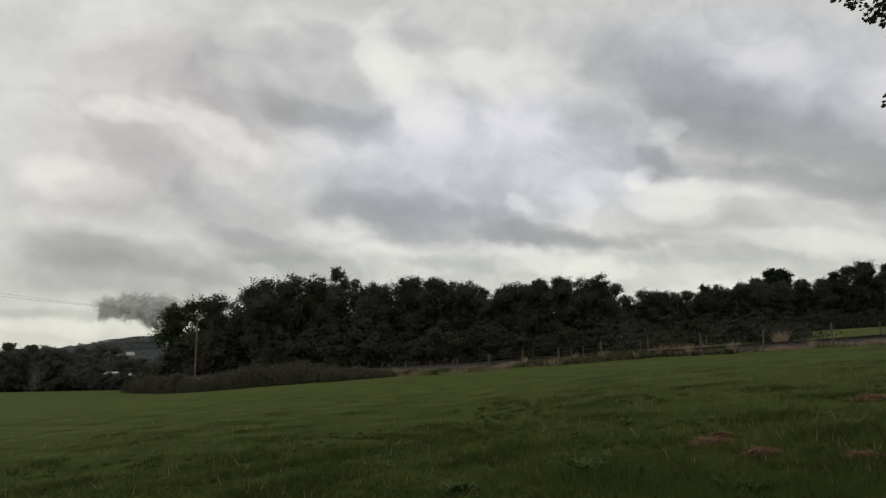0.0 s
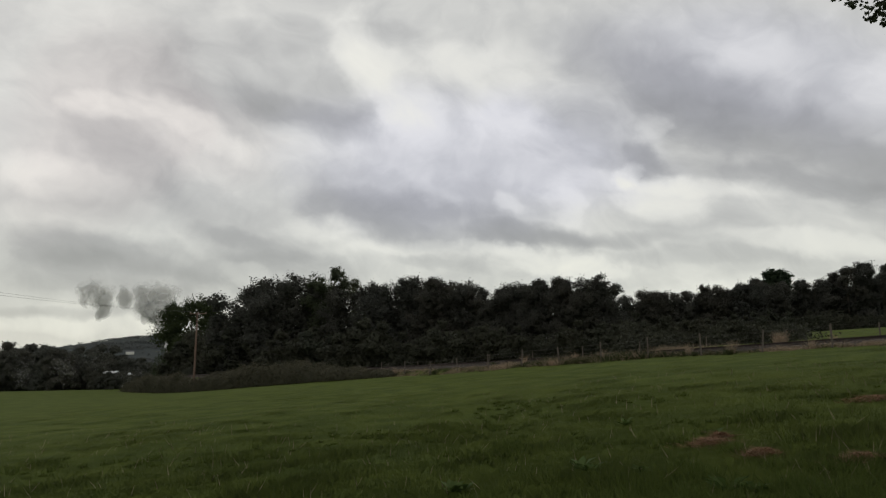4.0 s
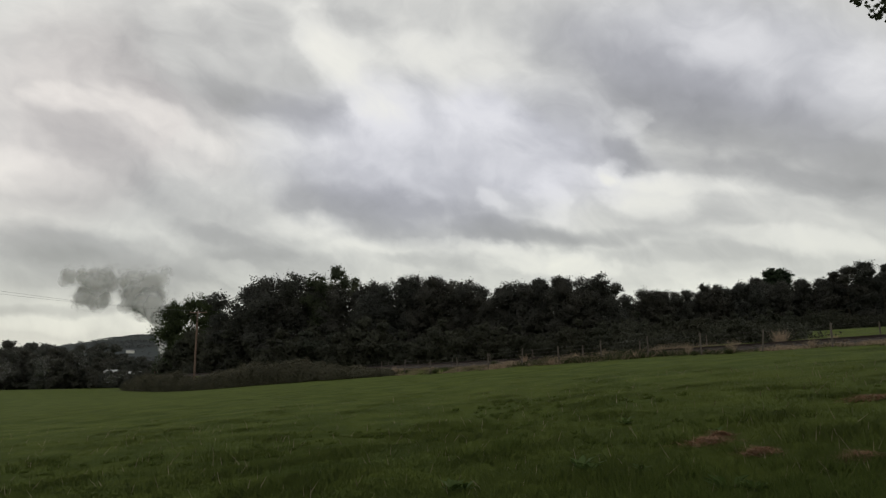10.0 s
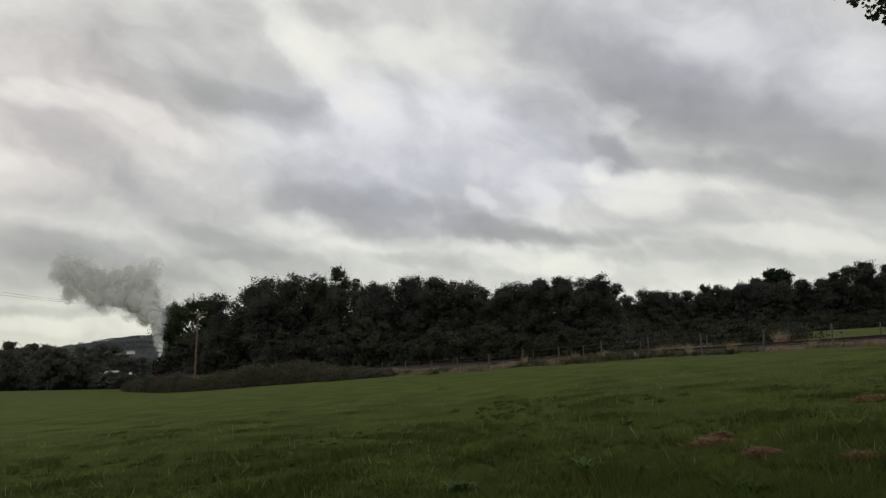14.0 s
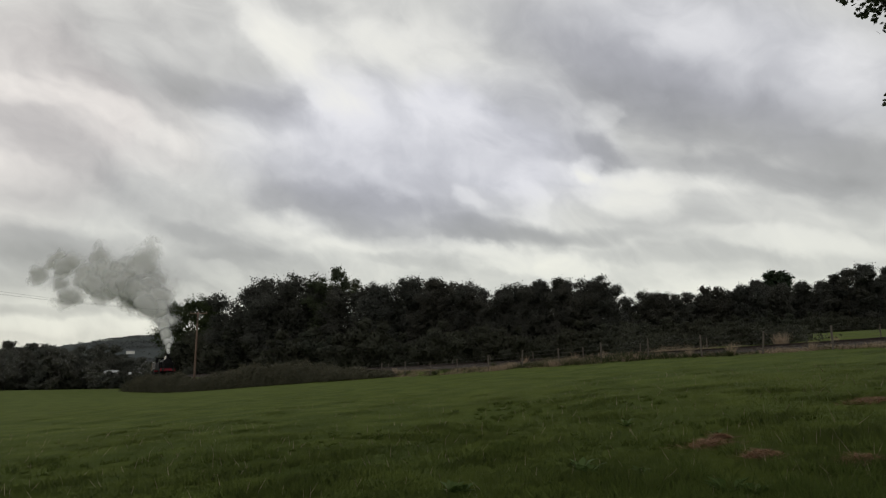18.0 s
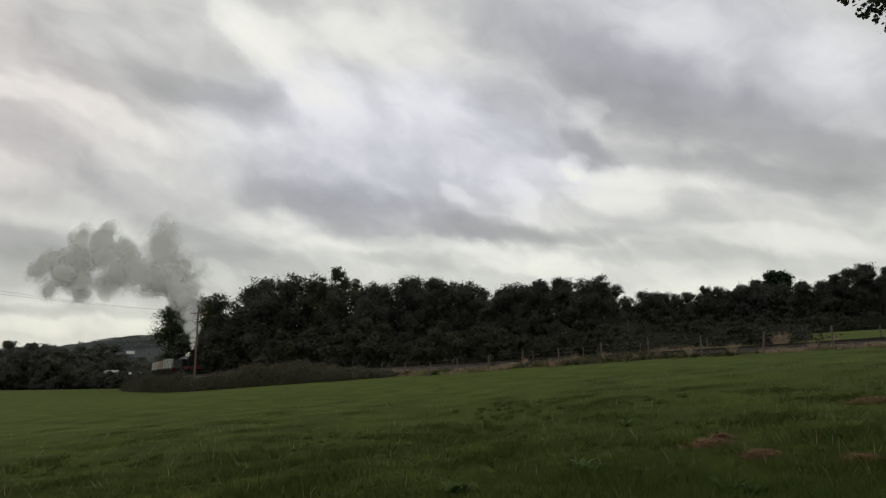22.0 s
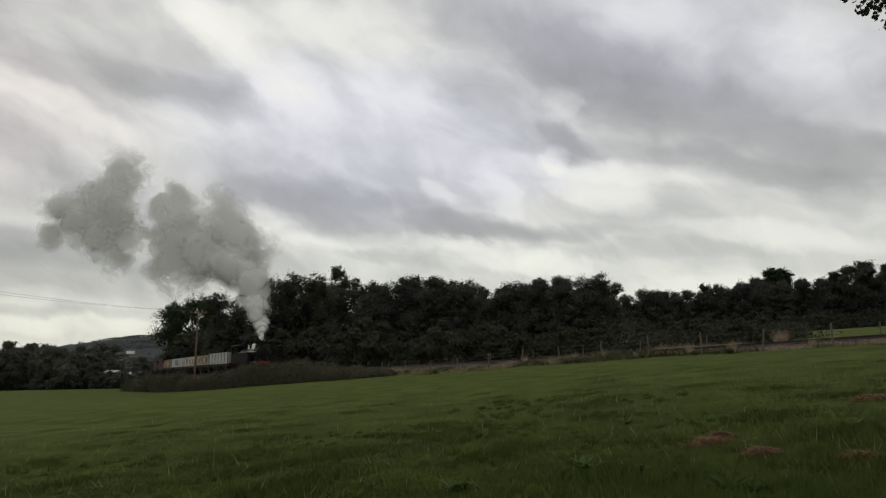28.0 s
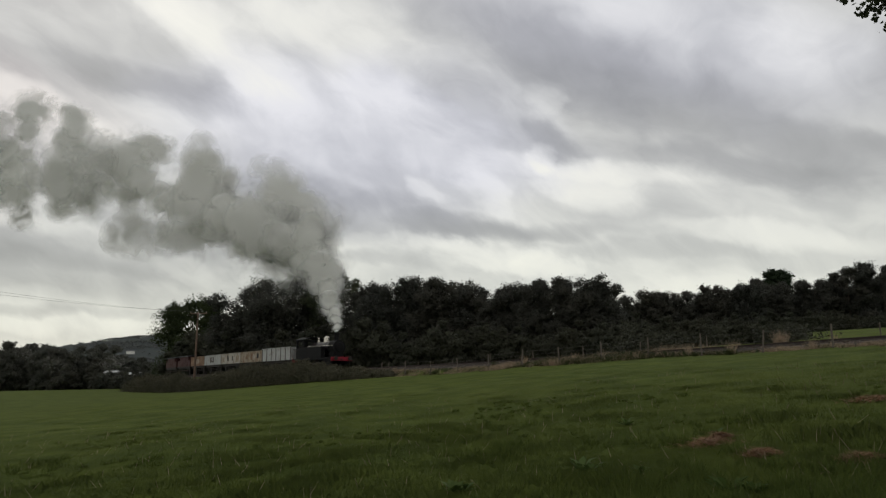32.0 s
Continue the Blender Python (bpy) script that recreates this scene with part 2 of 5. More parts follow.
CLOUD, MEADOW = cloud_material(), ground_material()
JET, YOUNG_SMOKE = smoke_material("steamy_smoke", 0.0, 0.9, 0.80), smoke_material("young_smoke", 0.0, 0.8, 0.78)
SMOKE, OLD_SMOKE = smoke_material("smoke", 0.0, 0.75, 0.72), smoke_material("old_smoke", 0.0, 1.2, 0.64)
MIST = smoke_material("thin_smoke", 0.2, 5.0, 0.5)
OAK_LEAF = leafy("oak_leaf", (0.026, 0.036, 0.016), (0.058, 0.076, 0.030))
BIRCH_LEAF = leafy("birch_leaf", (0.040, 0.050, 0.030), (0.085, 0.098, 0.056), 0.35)
WOOD_LEAF = leafy("wood_leaf", (0.036, 0.037, 0.034), (0.082, 0.086, 0.070))
# valley leaves paled and greyed: haze of distance and smoke put into the colour
VALLEY_HAZE_LEAF = leafy("hazy_willow_leaf", (0.055, 0.060, 0.050), (0.105, 0.110, 0.094))
# bluish tint stands for haze over the far hill, painted into the leaf
FAR_HAZE_LEAF = leafy("far_haze_leaf", (0.070, 0.080, 0.082), (0.105, 0.115, 0.112), 0.1)
SPRAY_LEAF = leafy("hawthorn_leaf", (0.020, 0.026, 0.014), (0.036, 0.046, 0.022), 0.12)
# darker than the wood leaf: shade under the wood's overhang put into the colour
SHADED_SHRUB_LEAF = leafy("shaded_shrub_leaf", (0.031, 0.034, 0.027), (0.072, 0.079, 0.054))
FIR_LEAF = leafy("fir_leaf", (0.014, 0.024, 0.014), (0.032, 0.050, 0.024), 0.1)
HEDGE_LEAF = leafy("bramble_leaf", (0.044, 0.046, 0.030), (0.128, 0.120, 0.080))
BRAMBLE_STEM = leafy("bramble_stem", (0.10, 0.085, 0.06), (0.22, 0.19, 0.13), 0.15)
GRASS = grass_material()
TUSSOCK = leafy("tussock_blade", (0.052, 0.076, 0.018), (0.088, 0.122, 0.032), 0.4)
VERGE = leafy("verge_weed", (0.030, 0.038, 0.016), (0.075, 0.085, 0.036), 0.25)
HAY = leafy("dry_grass", (0.21, 0.165, 0.115), (0.46, 0.365, 0.265), 0.3)
MOWN = leafy("mown_hay", (0.15, 0.085, 0.05), (0.32, 0.19, 0.115), 0.2)
DOCK_LEAF = leafy("dock_leaf", (0.045, 0.075, 0.022), (0.10, 0.15, 0.045), 0.35)
BARK = worn("bark", (0.085, 0.07, 0.055), (0.045, 0.05, 0.03), 4, 0.9, bump=0.8)
POST_WOOD = worn("weathered_post", (0.13, 0.11, 0.09), (0.075, 0.06, 0.045), 6, 0.85, bump=0.5)
POLE_WOOD = worn("tarred_pole", (0.17, 0.115, 0.085), (0.07, 0.05, 0.04), 5, 0.85, bump=0.4)
SLEEPER_WOOD = worn("sleeper_wood", (0.09, 0.07, 0.055), (0.045, 0.035, 0.03), 5, 0.9, bump=0.5)
BALLAST = worn("ballast_stone", (0.066, 0.054, 0.047), (0.036, 0.029, 0.024), 2.2, 0.95, bump=1.0)
RAIL_STEEL = worn("rail_steel", (0.045, 0.034, 0.032), (0.06, 0.035, 0.025), 6, 0.7, 0.2)
WIRE = worn("galvanised_wire", (0.11, 0.105, 0.10), (0.08, 0.05, 0.035), 8, 0.5, 0.7)
CABLE = worn("copper_cable", (0.09, 0.08, 0.075), (0.05, 0.05, 0.05), 3, 0.6, 0.3)
BLACK_PAINT = worn("black_paint", (0.010, 0.010, 0.011), (0.020, 0.018, 0.016), 2.5, 0.6, bump=0.05, gloss=0.1)
MAROON_PAINT = worn("maroon_paint", (0.015, 0.010, 0.011), (0.012, 0.010, 0.009), 2.0, 0.3, bump=0.05, gloss=0.5)
RED_PAINT = worn("buffer_red", (0.24, 0.012, 0.026), (0.10, 0.012, 0.018), 2.0, 0.45, bump=0.05)
BRIGHT = worn("polished_dome", (0.55, 0.52, 0.46), (0.42, 0.38, 0.32), 2.0, 0.22, 0.9, bump=0.02)
IRON = worn("dark_iron", (0.035, 0.032, 0.03), (0.07, 0.045, 0.032), 4, 0.7, 0.2)
VAN_PAINT = worn("bauxite_paint", (0.070, 0.026, 0.025), (0.04, 0.02, 0.018), 2.2, 0.7)
CREAM_PAINT = worn("pale_grey_paint", (0.44, 0.41, 0.36), (0.22, 0.14, 0.09), 1.5, 0.7, low=0.44, high=0.66)
GREY_PAINT = worn("light_grey_paint", (0.42, 0.43, 0.42), (0.23, 0.17, 0.13), 1.7, 0.7, low=0.46, high=0.7)
TAN_PAINT = worn("rusted_grey_paint", (0.34, 0.29, 0.225), (0.20, 0.11, 0.06), 1.8, 0.75, low=0.40, high=0.62)
RUST_PAINT = worn("brown_rusted_paint", (0.27, 0.18, 0.12), (0.14, 0.07, 0.045), 2.0, 0.8, low=0.38, high=0.6)
RIB_PAINT = worn("ribbing", (0.10, 0.09, 0.085), (0.13, 0.08, 0.05), 3.0, 0.8)
PANEL_BLACK = worn("black_patch", (0.03, 0.03, 0.032), (0.08, 0.06, 0.05), 4, 0.7)
RENDER_WHITE = worn("white_render", (0.72, 0.71, 0.67), (0.45, 0.43, 0.38), 0.6, 0.85)
SHEET_ROOF = worn("sheet_roof", (0.50, 0.51, 0.52), (0.32, 0.31, 0.29), 0.4, 0.6)
SLATE = worn("slate", (0.12, 0.12, 0.13), (0.07, 0.07, 0.065), 0.8, 0.7)
GLASS_DARK = Nodes("window_glass").surface((0.02, 0.022, 0.025), 0.08, 0, None, 0.6)
PORCELAIN = worn("porcelain", (0.42, 0.36, 0.30), (0.25, 0.2, 0.16), 6, 0.25)


# ---- mesh helpers ----
def mesh_of(name, verts, faces, material, smooth=False):
    me = bpy.data.meshes.new(name)
    me.from_pydata([tuple(v) for v in verts], [], faces)
    me.materials.append(material)
    if smooth:
        me.polygons.foreach_set("use_smooth", [True] * len(me.polygons))
    me.update()
    return me


def quads_mesh(name, corners, material):
    """A mesh of loose pieces: corners is an array (pieces, corners of each, 3)."""
    count, each = corners.shape[:2]
    me = bpy.data.meshes.new(name)
    me.vertices.add(count * each)
    me.vertices.foreach_set("co", corners.astype(np.float32).ravel())
    me.loops.add(count * each)
    me.loops.foreach_set("vertex_index", np.arange(count * each, dtype=np.int32))
    me.polygons.add(count)
    me.polygons.foreach_set("loop_start", np.arange(0, count * each, each, dtype=np.int32))
    me.update(calc_edges=True)
    me.materials.append(material)
    return me


def part(name, bm, material, parent, label=""):
    """Links a bmesh or a mesh as one mesh object under a thing or a part."""
    if isinstance(bm, bmesh.types.BMesh):
        me = bpy.data.meshes.new(name)
        bm.to_mesh(me)
        bm.free()
        me.materials.append(material)
    else:
        me = bm
    ob = new(name, me)
    if parent is not None:
        ob.parent = parent
    return tagged(ob, label)


def thing(name, m, label, category, group="", kind=""):
    ob = new(name)
    ob.matrix_basis = m
    return tagged(ob, label, category, group, kind)


def box(bm, x, y, z, sx, sy, sz, bevel=0.0, turn=None):
    made = bmesh.ops.create_cube(bm, size=1.0)["verts"]
    bmesh.ops.scale(bm, vec=(sx, sy, sz), verts=made)
    if bevel:
        edges = list({e for v in made for e in v.link_edges})
        made = bmesh.ops.bevel(bm, geom=edges, offset=bevel, segments=1, affect="EDGES")["verts"]
    if turn is not None:
        bmesh.ops.transform(bm, matrix=turn, verts=made)
    bmesh.ops.translate(bm, vec=(x, y, z), verts=made)
    return made


def tube(bm, a, b, r1, r2=None, n=10):
    """A round bar from a to b."""
    a, b = Vector(a), Vector(b)
    made = bmesh.ops.create_cone(bm, cap_ends=True, segments=n, radius1=r1, radius2=r1 if r2 is None else r2, depth=(b - a).length)["verts"]
    bmesh.ops.transform(bm, matrix=Matrix.Translation((a + b) / 2) @ (b - a).to_track_quat("Z", "Y").to_matrix().to_4x4(), verts=made)
    return made


def turned(bm, profile, n=16, at=(0, 0, 0)):
    """A body of revolution about z from rows of (radius, height)."""
    rings = [[bm.verts.new((at[0] + r * math.cos(2 * math.pi * k / n), at[1] + r * math.sin(2 * math.pi * k / n), at[2] + z)) for k in range(n)] for r, z in profile]
    for low, up in zip(rings, rings[1:]):
        for k in range(n):
            bm.faces.new((low[k], low[(k + 1) % n], up[(k + 1) % n], up[k]))
    bm.faces.new(rings[0][::-1])
    bm.faces.new(rings[-1])


def bmnew():
    return bmesh.new()


def ball(r, n):
    """Unit directions spread at random."""
    v = r.normal(size=(n, 3))
    return v / np.linalg.norm(v, axis=1)[:, None]


def leaves(r, centres, normals, length, width, droop=0.5):
    """Three-cornered leaves at centres, roughly facing normals."""
    n = len(centres)
    nr = normals + droop * r.normal(size=(n, 3))
    nr /= np.linalg.norm(nr, axis=1)[:, None]
    a = np.cross(nr, ball(r, n))
    a /= np.linalg.norm(a, axis=1)[:, None] + 1e-9
    b = np.cross(nr, a)
    s = r.uniform(0.6, 1.3, (n, 1))
    a, b = a * length * s / 2, b * width * s / 2
    return np.stack([centres - 0.8 * a + b, centres - 0.8 * a - b, centres + 1.2 * a], axis=1)


# ---- the railway's line and the lie of the land ----
SPEED, GRADE = 4.6, 1 / 49.0
TRACK = []


def lay_track():
    """Points of the track's middle each half metre: distance back from the reference point, x, y, heading."""
    x, y, h = -16.58, 79.0, 41.0
    ahead = [(-0.5 * k, x + math.sin(radians(h)) * 0.5 * k, y - math.cos(radians(h)) * 0.5 * k, h) for k in range(1, 321)]
    TRACK.extend(ahead[::-1])
    for k in range(600):
        TRACK.append((0.5 * k, x, y, h))
        s = 0.5 * k
        h -= 0.5 * (0.14 if s < 45 else 0.35 if s < 90 else 0.0)
        x, y = x - math.sin(radians(h)) * 0.5, y + math.cos(radians(h)) * 0.5


lay_track()
TRACK_XY = np.array([(p[1], p[2]) for p in TRACK])
TRACK_S = np.array([p[0] for p in TRACK])


def rail_z(s):
    return 1.25 - s * GRADE + 0.55 * (np.minimum(s, 0) / 53.0) ** 2


def on_track(s):
    """Place and heading on the line, s metres back from the reference point."""
    k = min(max((s - TRACK[0][0]) / 0.5, 0), len(TRACK) - 1.001)
    i, f = int(k), k - int(k)
    p, q = TRACK[i], TRACK[i + 1]
    return p[1] + (q[1] - p[1]) * f, p[2] + (q[2] - p[2]) * f, rail_z(s), p[3] + (q[3] - p[3]) * f


def car_pose(s):
    x, y, z, h = on_track(s)
    return pose(x, y, z, 0, -math.degrees(math.atan(GRADE)), math.degrees(math.atan2(-math.cos(radians(h)), math.sin(radians(h)))))


def smooth(v, a, b):
    w = np.clip((v - a) / (b - a), 0, 1)
    return w * w * (3 - 2 * w)


def land(x, y):
    """Height of the ground."""
    x, y = np.atleast_1d(np.asarray(x, float)), np.atleast_1d(np.asarray(y, float))
    along = (x + 3.3) * 0.657 - (y - 59) * 0.754
    across = 0.754 * x + 0.657 * y
    z = np.where(x < 0, 2.9 * np.tanh(x / 45.0), 3.2 * np.tanh(x / 29.0)) + 0.02 * np.clip(y, -20, 110) * smooth(x, -45, 5)
    z = z + 0.035 * np.clip(across - 44, 0, 70) * smooth(along, -10, 25)
    away = np.hypot(x, y)
    z = z * (1 - smooth(away, 220, 420)) - 9.0 * smooth(away, 130, 420) * smooth(-x, -120, 60)
    z = z + 78 * np.exp(-((x + 640) / 420.0) ** 2 - ((y - 1600) / 420.0) ** 2) * (1 + 0.05 * np.sin(x / 60.0)) + 55 * np.exp(-((x + 1500) / 420.0) ** 2 - ((y - 2100) / 380.0) ** 2)
    z = z + 0.05 * np.sin(x * 0.55 + 1.3 * np.sin(y * 0.31)) * np.sin(y * 0.47) * smooth(away, 4, 12) * (1 - smooth(away, 60, 100))
    near = (away < 330) & (y > 0)
    if near.any():
        px, py = x[near], y[near]
        best, back = np.full(len(px), 1e9), np.zeros(len(px))
        for k in range(0, len(TRACK), 4):
            d = np.hypot(px - TRACK_XY[k, 0], py - TRACK_XY[k, 1])
            m = d < best
            best[m], back[m] = d[m], TRACK_S[k]
        bed = rail_z(back) - 0.48
        z[near] = bed + (z[near] - bed) * smooth(best, 1.9, 3.4)
    return z


def ground_at(x, y):
    return float(land(x, y)[0])


def build_ground():
    rings = np.concatenate([np.geomspace(1.2, 300, 400), np.geomspace(320, 4600, 60)])
    wide = np.concatenate([np.linspace(-42, 42, 300), np.linspace(42, 318, 70)[1:-1]])
    ang = np.radians(wide)
    x = rings[:, None] * np.sin(ang)[None, :]
    y = rings[:, None] * np.cos(ang)[None, :]
    z = land(x.ravel(), y.ravel())
    n, k = x.shape
    verts = np.concatenate([np.stack([x.ravel(), y.ravel(), z], axis=1), [[0, 0, 0.0]]])
    i, j = np.meshgrid(np.arange(n - 1), np.arange(k), indexing="ij")
    a, b = i * k + j, i * k + (j + 1) % k
    faces = np.stack([a, b, b + k, a + k], axis=-1).reshape(-1, 4)[:, ::-1].tolist() + [(n * k, (q + 1) % k, q) for q in range(k)]
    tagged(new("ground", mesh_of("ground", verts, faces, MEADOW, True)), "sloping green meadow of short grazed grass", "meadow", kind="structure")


def build_clouds():
    """One sheet of cloud, 240 m up, that bends down to the horizon."""
    rings, turns = np.concatenate([[1.0], np.geomspace(60, 4850, 60)]), 96
    a = np.arange(turns) * 2 * math.pi / turns
    x, y = rings[:, None] * np.cos(a), rings[:, None] * np.sin(a)
    z = 240 * (1 - (np.hypot(x, y) / 4700) ** 2)
    faces = []
    for i in range(len(rings) - 1):
        for j in range(turns):
            faces.append((i * turns + j, (i + 1) * turns + j, (i + 1) * turns + (j + 1) % turns, i * turns + (j + 1) % turns))
    faces.append(list(range(turns)))
    ob = new("cloud_layer", mesh_of("cloud_layer", np.stack([x.ravel(), y.ravel(), z.ravel()], axis=1), faces, CLOUD, True))
    return tagged(ob, "grey overcast cloud layer with pale gaps drifting over", "clouds", kind="structure")


build_ground()
CLOUDS = build_clouds()


def side_of_track(s, off):
    """A point off to the far side (positive) of the track."""
    x, y, z, h = on_track(s)
    return x + math.cos(radians(h)) * off, y + math.sin(radians(h)) * off, z


def build_track():
    r = np.random.default_rng(5)
    line = tagged(new("railway_track"), "single railway track on pale stone ballast", "railway track", kind="structure")
    steps = np.arange(-62, 216, 1.0)
    for off in (-0.7525, 0.7525):
        verts, faces = [], []
        section = [(-0.07, -0.16), (-0.07, -0.145), (-0.012, -0.125), (-0.012, -0.045), (-0.035, -0.03), (-0.035, 0.0), (0.035, 0.0), (0.035, -0.03), (0.012, -0.045), (0.012, -0.125), (0.07, -0.145), (0.07, -0.16)]
        for s in steps:
            for a, b in section:
                x, y, z = side_of_track(s, off + a)
                verts.append((x, y, z + b))
        c = len(section)
        for i in range(len(steps) - 1):
            for k in range(c):
                faces.append((i * c + k, i * c + (k + 1) % c, (i + 1) * c + (k + 1) % c, (i + 1) * c + k))
        part("rail", mesh_of("rail", verts, faces, RAIL_STEEL), None, line, "rusty steel rail")
    # ballast shoulder
    verts, faces = [], []
    prof = [(-1.8, -0.52), (-1.45, -0.28), (-1.2, -0.22), (-0.6, -0.235), (0, -0.225), (0.6, -0.235), (1.2, -0.22), (1.55, -0.28), (2.05, -0.62)]
    fine = np.arange(-62, 216, 0.35)
    for s in fine:
        for a, b in prof:
            x, y, z = side_of_track(s, a + r.normal(0, 0.04))
            verts.append((x, y, z + b + r.normal(0, 0.018)))
    c = len(prof)
    for i in range(len(fine) - 1):
        for k in range(c - 1):
            faces.append((i * c + k, i * c + k + 1, (i + 1) * c + k + 1, (i + 1) * c + k))
    part("ballast_bed", mesh_of("ballast_bed", verts, faces, BALLAST), None, line, "pale brown stone ballast")
    # loose stones on the near stretch
    n = 9000
    s, a = r.uniform(-55, 45, n), r.uniform(-1.9, 1.6, n)
    mid = np.array([side_of_track(q, w) for q, w in zip(s, a)])
    mid[:, 2] += -0.2 - 0.30 * np.clip(np.abs(a) - 1.6, 0, 1)
    size = r.uniform(0.03, 0.07, (n, 1, 1))
    tetra = np.array([[(1, 0, -.4), (-.6, .9, -.4), (0, 0, .8)], [(-.6, .9, -.4), (-.6, -.9, -.4), (0, 0, .8)], [(-.6, -.9, -.4), (1, 0, -.4), (0, 0, .8)]])
    corners = (mid[:, None, None, :] + size[..., None] * tetra[None] * r.uniform(0.7, 1.3, (n, 1, 1, 3))).reshape(-1, 3, 3)
    tagged(part("loose_stone", quads_mesh("loose_stone", corners, BALLAST), None, line), kind="stuff")
    bm = bmnew()
    box(bm, 0, 0, -0.225, 0.26, 2.55, 0.13, 0.015)
    me = bpy.data.meshes.new("sleeper")
    bm.to_mesh(me)
    bm.free()
    me.materials.append(SLEEPER_WOOD)
    bm = bmnew()
    box(bm, 0, 0.7525, -0.15, 0.18, 0.34, 0.06, 0.02)
    box(bm, 0, -0.7525, -0.15, 0.18, 0.34, 0.06, 0.02)
    chair = bpy.data.meshes.new("rail_chair")
    bm.to_mesh(chair)
    bm.free()
    chair.materials.append(IRON)
    for k in range(250):
        ob = new("sleeper", me)
        ob.parent = line
        ob.matrix_basis = car_pose(-58 + 0.68 * k) @ pose(0, r.normal(0, 0.03), 0.02 + r.normal(0, 0.006), 0, 0, r.normal(0, 0.6))
        if k < 110:
            pair = new("rail_chair", chair)
            pair.parent = ob
            pair.matrix_basis = pose(0, 0, 0)


build_track()


# ---- fence, pole and cables ----
FENCE_A, FENCE_D = Vector((-3.3, 59.0, 0)), Vector((0.657, -0.754, 0)).normalized()


def post_mesh(tall, thick, seed):
    r = np.random.default_rng(seed)
    bm = bmnew()
    turned(bm, [(thick, -0.5), (thick, 0.4), (thick * 0.97, tall * 0.7), (thick * 0.92, tall - 0.05), (thick * 0.5, tall)], 7)
    for v in bm.verts:
        v.co.x += r.normal(0, 0.006)
        v.co.y += r.normal(0, 0.006)
    me = bpy.data.meshes.new("post")
    bm.to_mesh(me)
    bm.free()
    me.materials.append(POST_WOOD)
    return me


def build_fence(spots, tall, thick, label, strands, group):
    r = np.random.default_rng(len(spots) + int(tall * 10))
    line = thing("wire_fence", pose(0, 0, 0), label, "fence", group)
    kinds = [post_mesh(tall * f, thick, k) for k, f in enumerate((0.94, 1.0, 1.05))]
    tops = []
    for k, (x, y) in enumerate(spots):
        z = ground_at(x, y)
        ob = new("post", kinds[int(r.integers(0, 3))])
        ob.parent = line
        ob.matrix_basis = pose(x, y, z, r.normal(0, 2.5), r.normal(0, 3.0), r.uniform(0, 360))
        tops.append((x, y, z))
    for h in strands:
        bm = bmnew()
        for (x0, y0, z0), (x1, y1, z1) in zip(tops, tops[1:]):
            mid = ((x0 + x1) / 2, (y0 + y1) / 2 - 0.03, (z0 + z1) / 2 + h - 0.025)
            tube(bm, (x0, y0 - 0.08, z0 + h), mid, 0.004, n=4)
            tube(bm, mid, (x1, y1 - 0.08, z1 + h), 0.004, n=4)
        part("wire", bm, WIRE, line, "thin galvanised wire")


near_spots = []
for n in range(-2, 17):
    p = FENCE_A + FENCE_D * (3.42 * n)
    near_spots.append((p.x, p.y))
build_fence(near_spots, 1.2, 0.048, "weathered round wooden posts with sagging wire strands", (1.1, 0.85, 0.6, 0.35), "fences beside the track")
far_spots = [side_of_track(3.0 - 5.1 * k, 3.6)[:2] for k in range(14)]
build_fence(far_spots, 1.1, 0.042, "pale wooden posts with wire behind the track", (1.0, 0.7, 0.4), "fences beside the track")


def build_pole():
    x, y = -36.3, 99.5
    base = ground_at(x, y)
    top = 9.7
    pole = thing("power_pole", pose(x, y, base, 0, -0.4, 0), "tall brown tarred wooden power pole with a crossarm", "pole")
    tall = top - base
    bm = bmnew()
    turned(bm, [(0.17, -0.6), (0.165, 1.0), (0.14, tall * 0.6), (0.115, tall - 0.05), (0.07, tall)], 12)
    part("shaft", bm, POLE_WOOD, pole)
    bm = bmnew()
    box(bm, 0.15, -0.16, tall - 0.22, 2.5, 0.11, 0.13, 0.01)
    arm = part("crossarm", bm, POLE_WOOD, pole, "grey weathered wooden crossarm")
    for sx in (-0.55, 0.85):
        bm = bmnew()
        tube(bm, (sx, -0.16, tall - 0.28), (0.1, -0.13, tall - 0.85), 0.02, n=6)
        part("brace", bm, IRON, pole)
    for sx in (-1.0, 0.15, 1.3):
        bm = bmnew()
        turned(bm, [(0.02, 0), (0.05, 0.04), (0.03, 0.08), (0.055, 0.11), (0.03, 0.15), (0.045, 0.18), (0.01, 0.22)], 8, (sx, -0.16, tall - 0.15))
        part("insulator", bm, PORCELAIN, arm, "brown porcelain insulator")
    for z in (tall - 1.15, tall - 1.5):
        bm = bmnew()
        box(bm, 0.0, -0.18, z, 0.34, 0.12, 0.14, 0.02)
        part("clamp", bm, IRON, pole)
    # cables towards the next pole
    for sx, end in ((-1.0, (-43.6, 19.5, 9.2)), (1.3, (-41.3, 19.5, 8.1))):
        bm = bmnew()
        a, b = Vector((x + sx, y - 0.16, base + tall + 0.05)), Vector(end)
        last = a
        for i in range(1, 33):
            f = i / 32
            p = a.lerp(b, f) - Vector((0, 0, 4 * 1.1 * f * (1 - f)))
            tube(bm, last, p, 0.009, n=5)
            last = p
        cable = part("power_cable", bm, CABLE, None)
        tagged(cable, "dark overhead power cable sagging from the pole", "cable", "overhead cables")


build_pole()


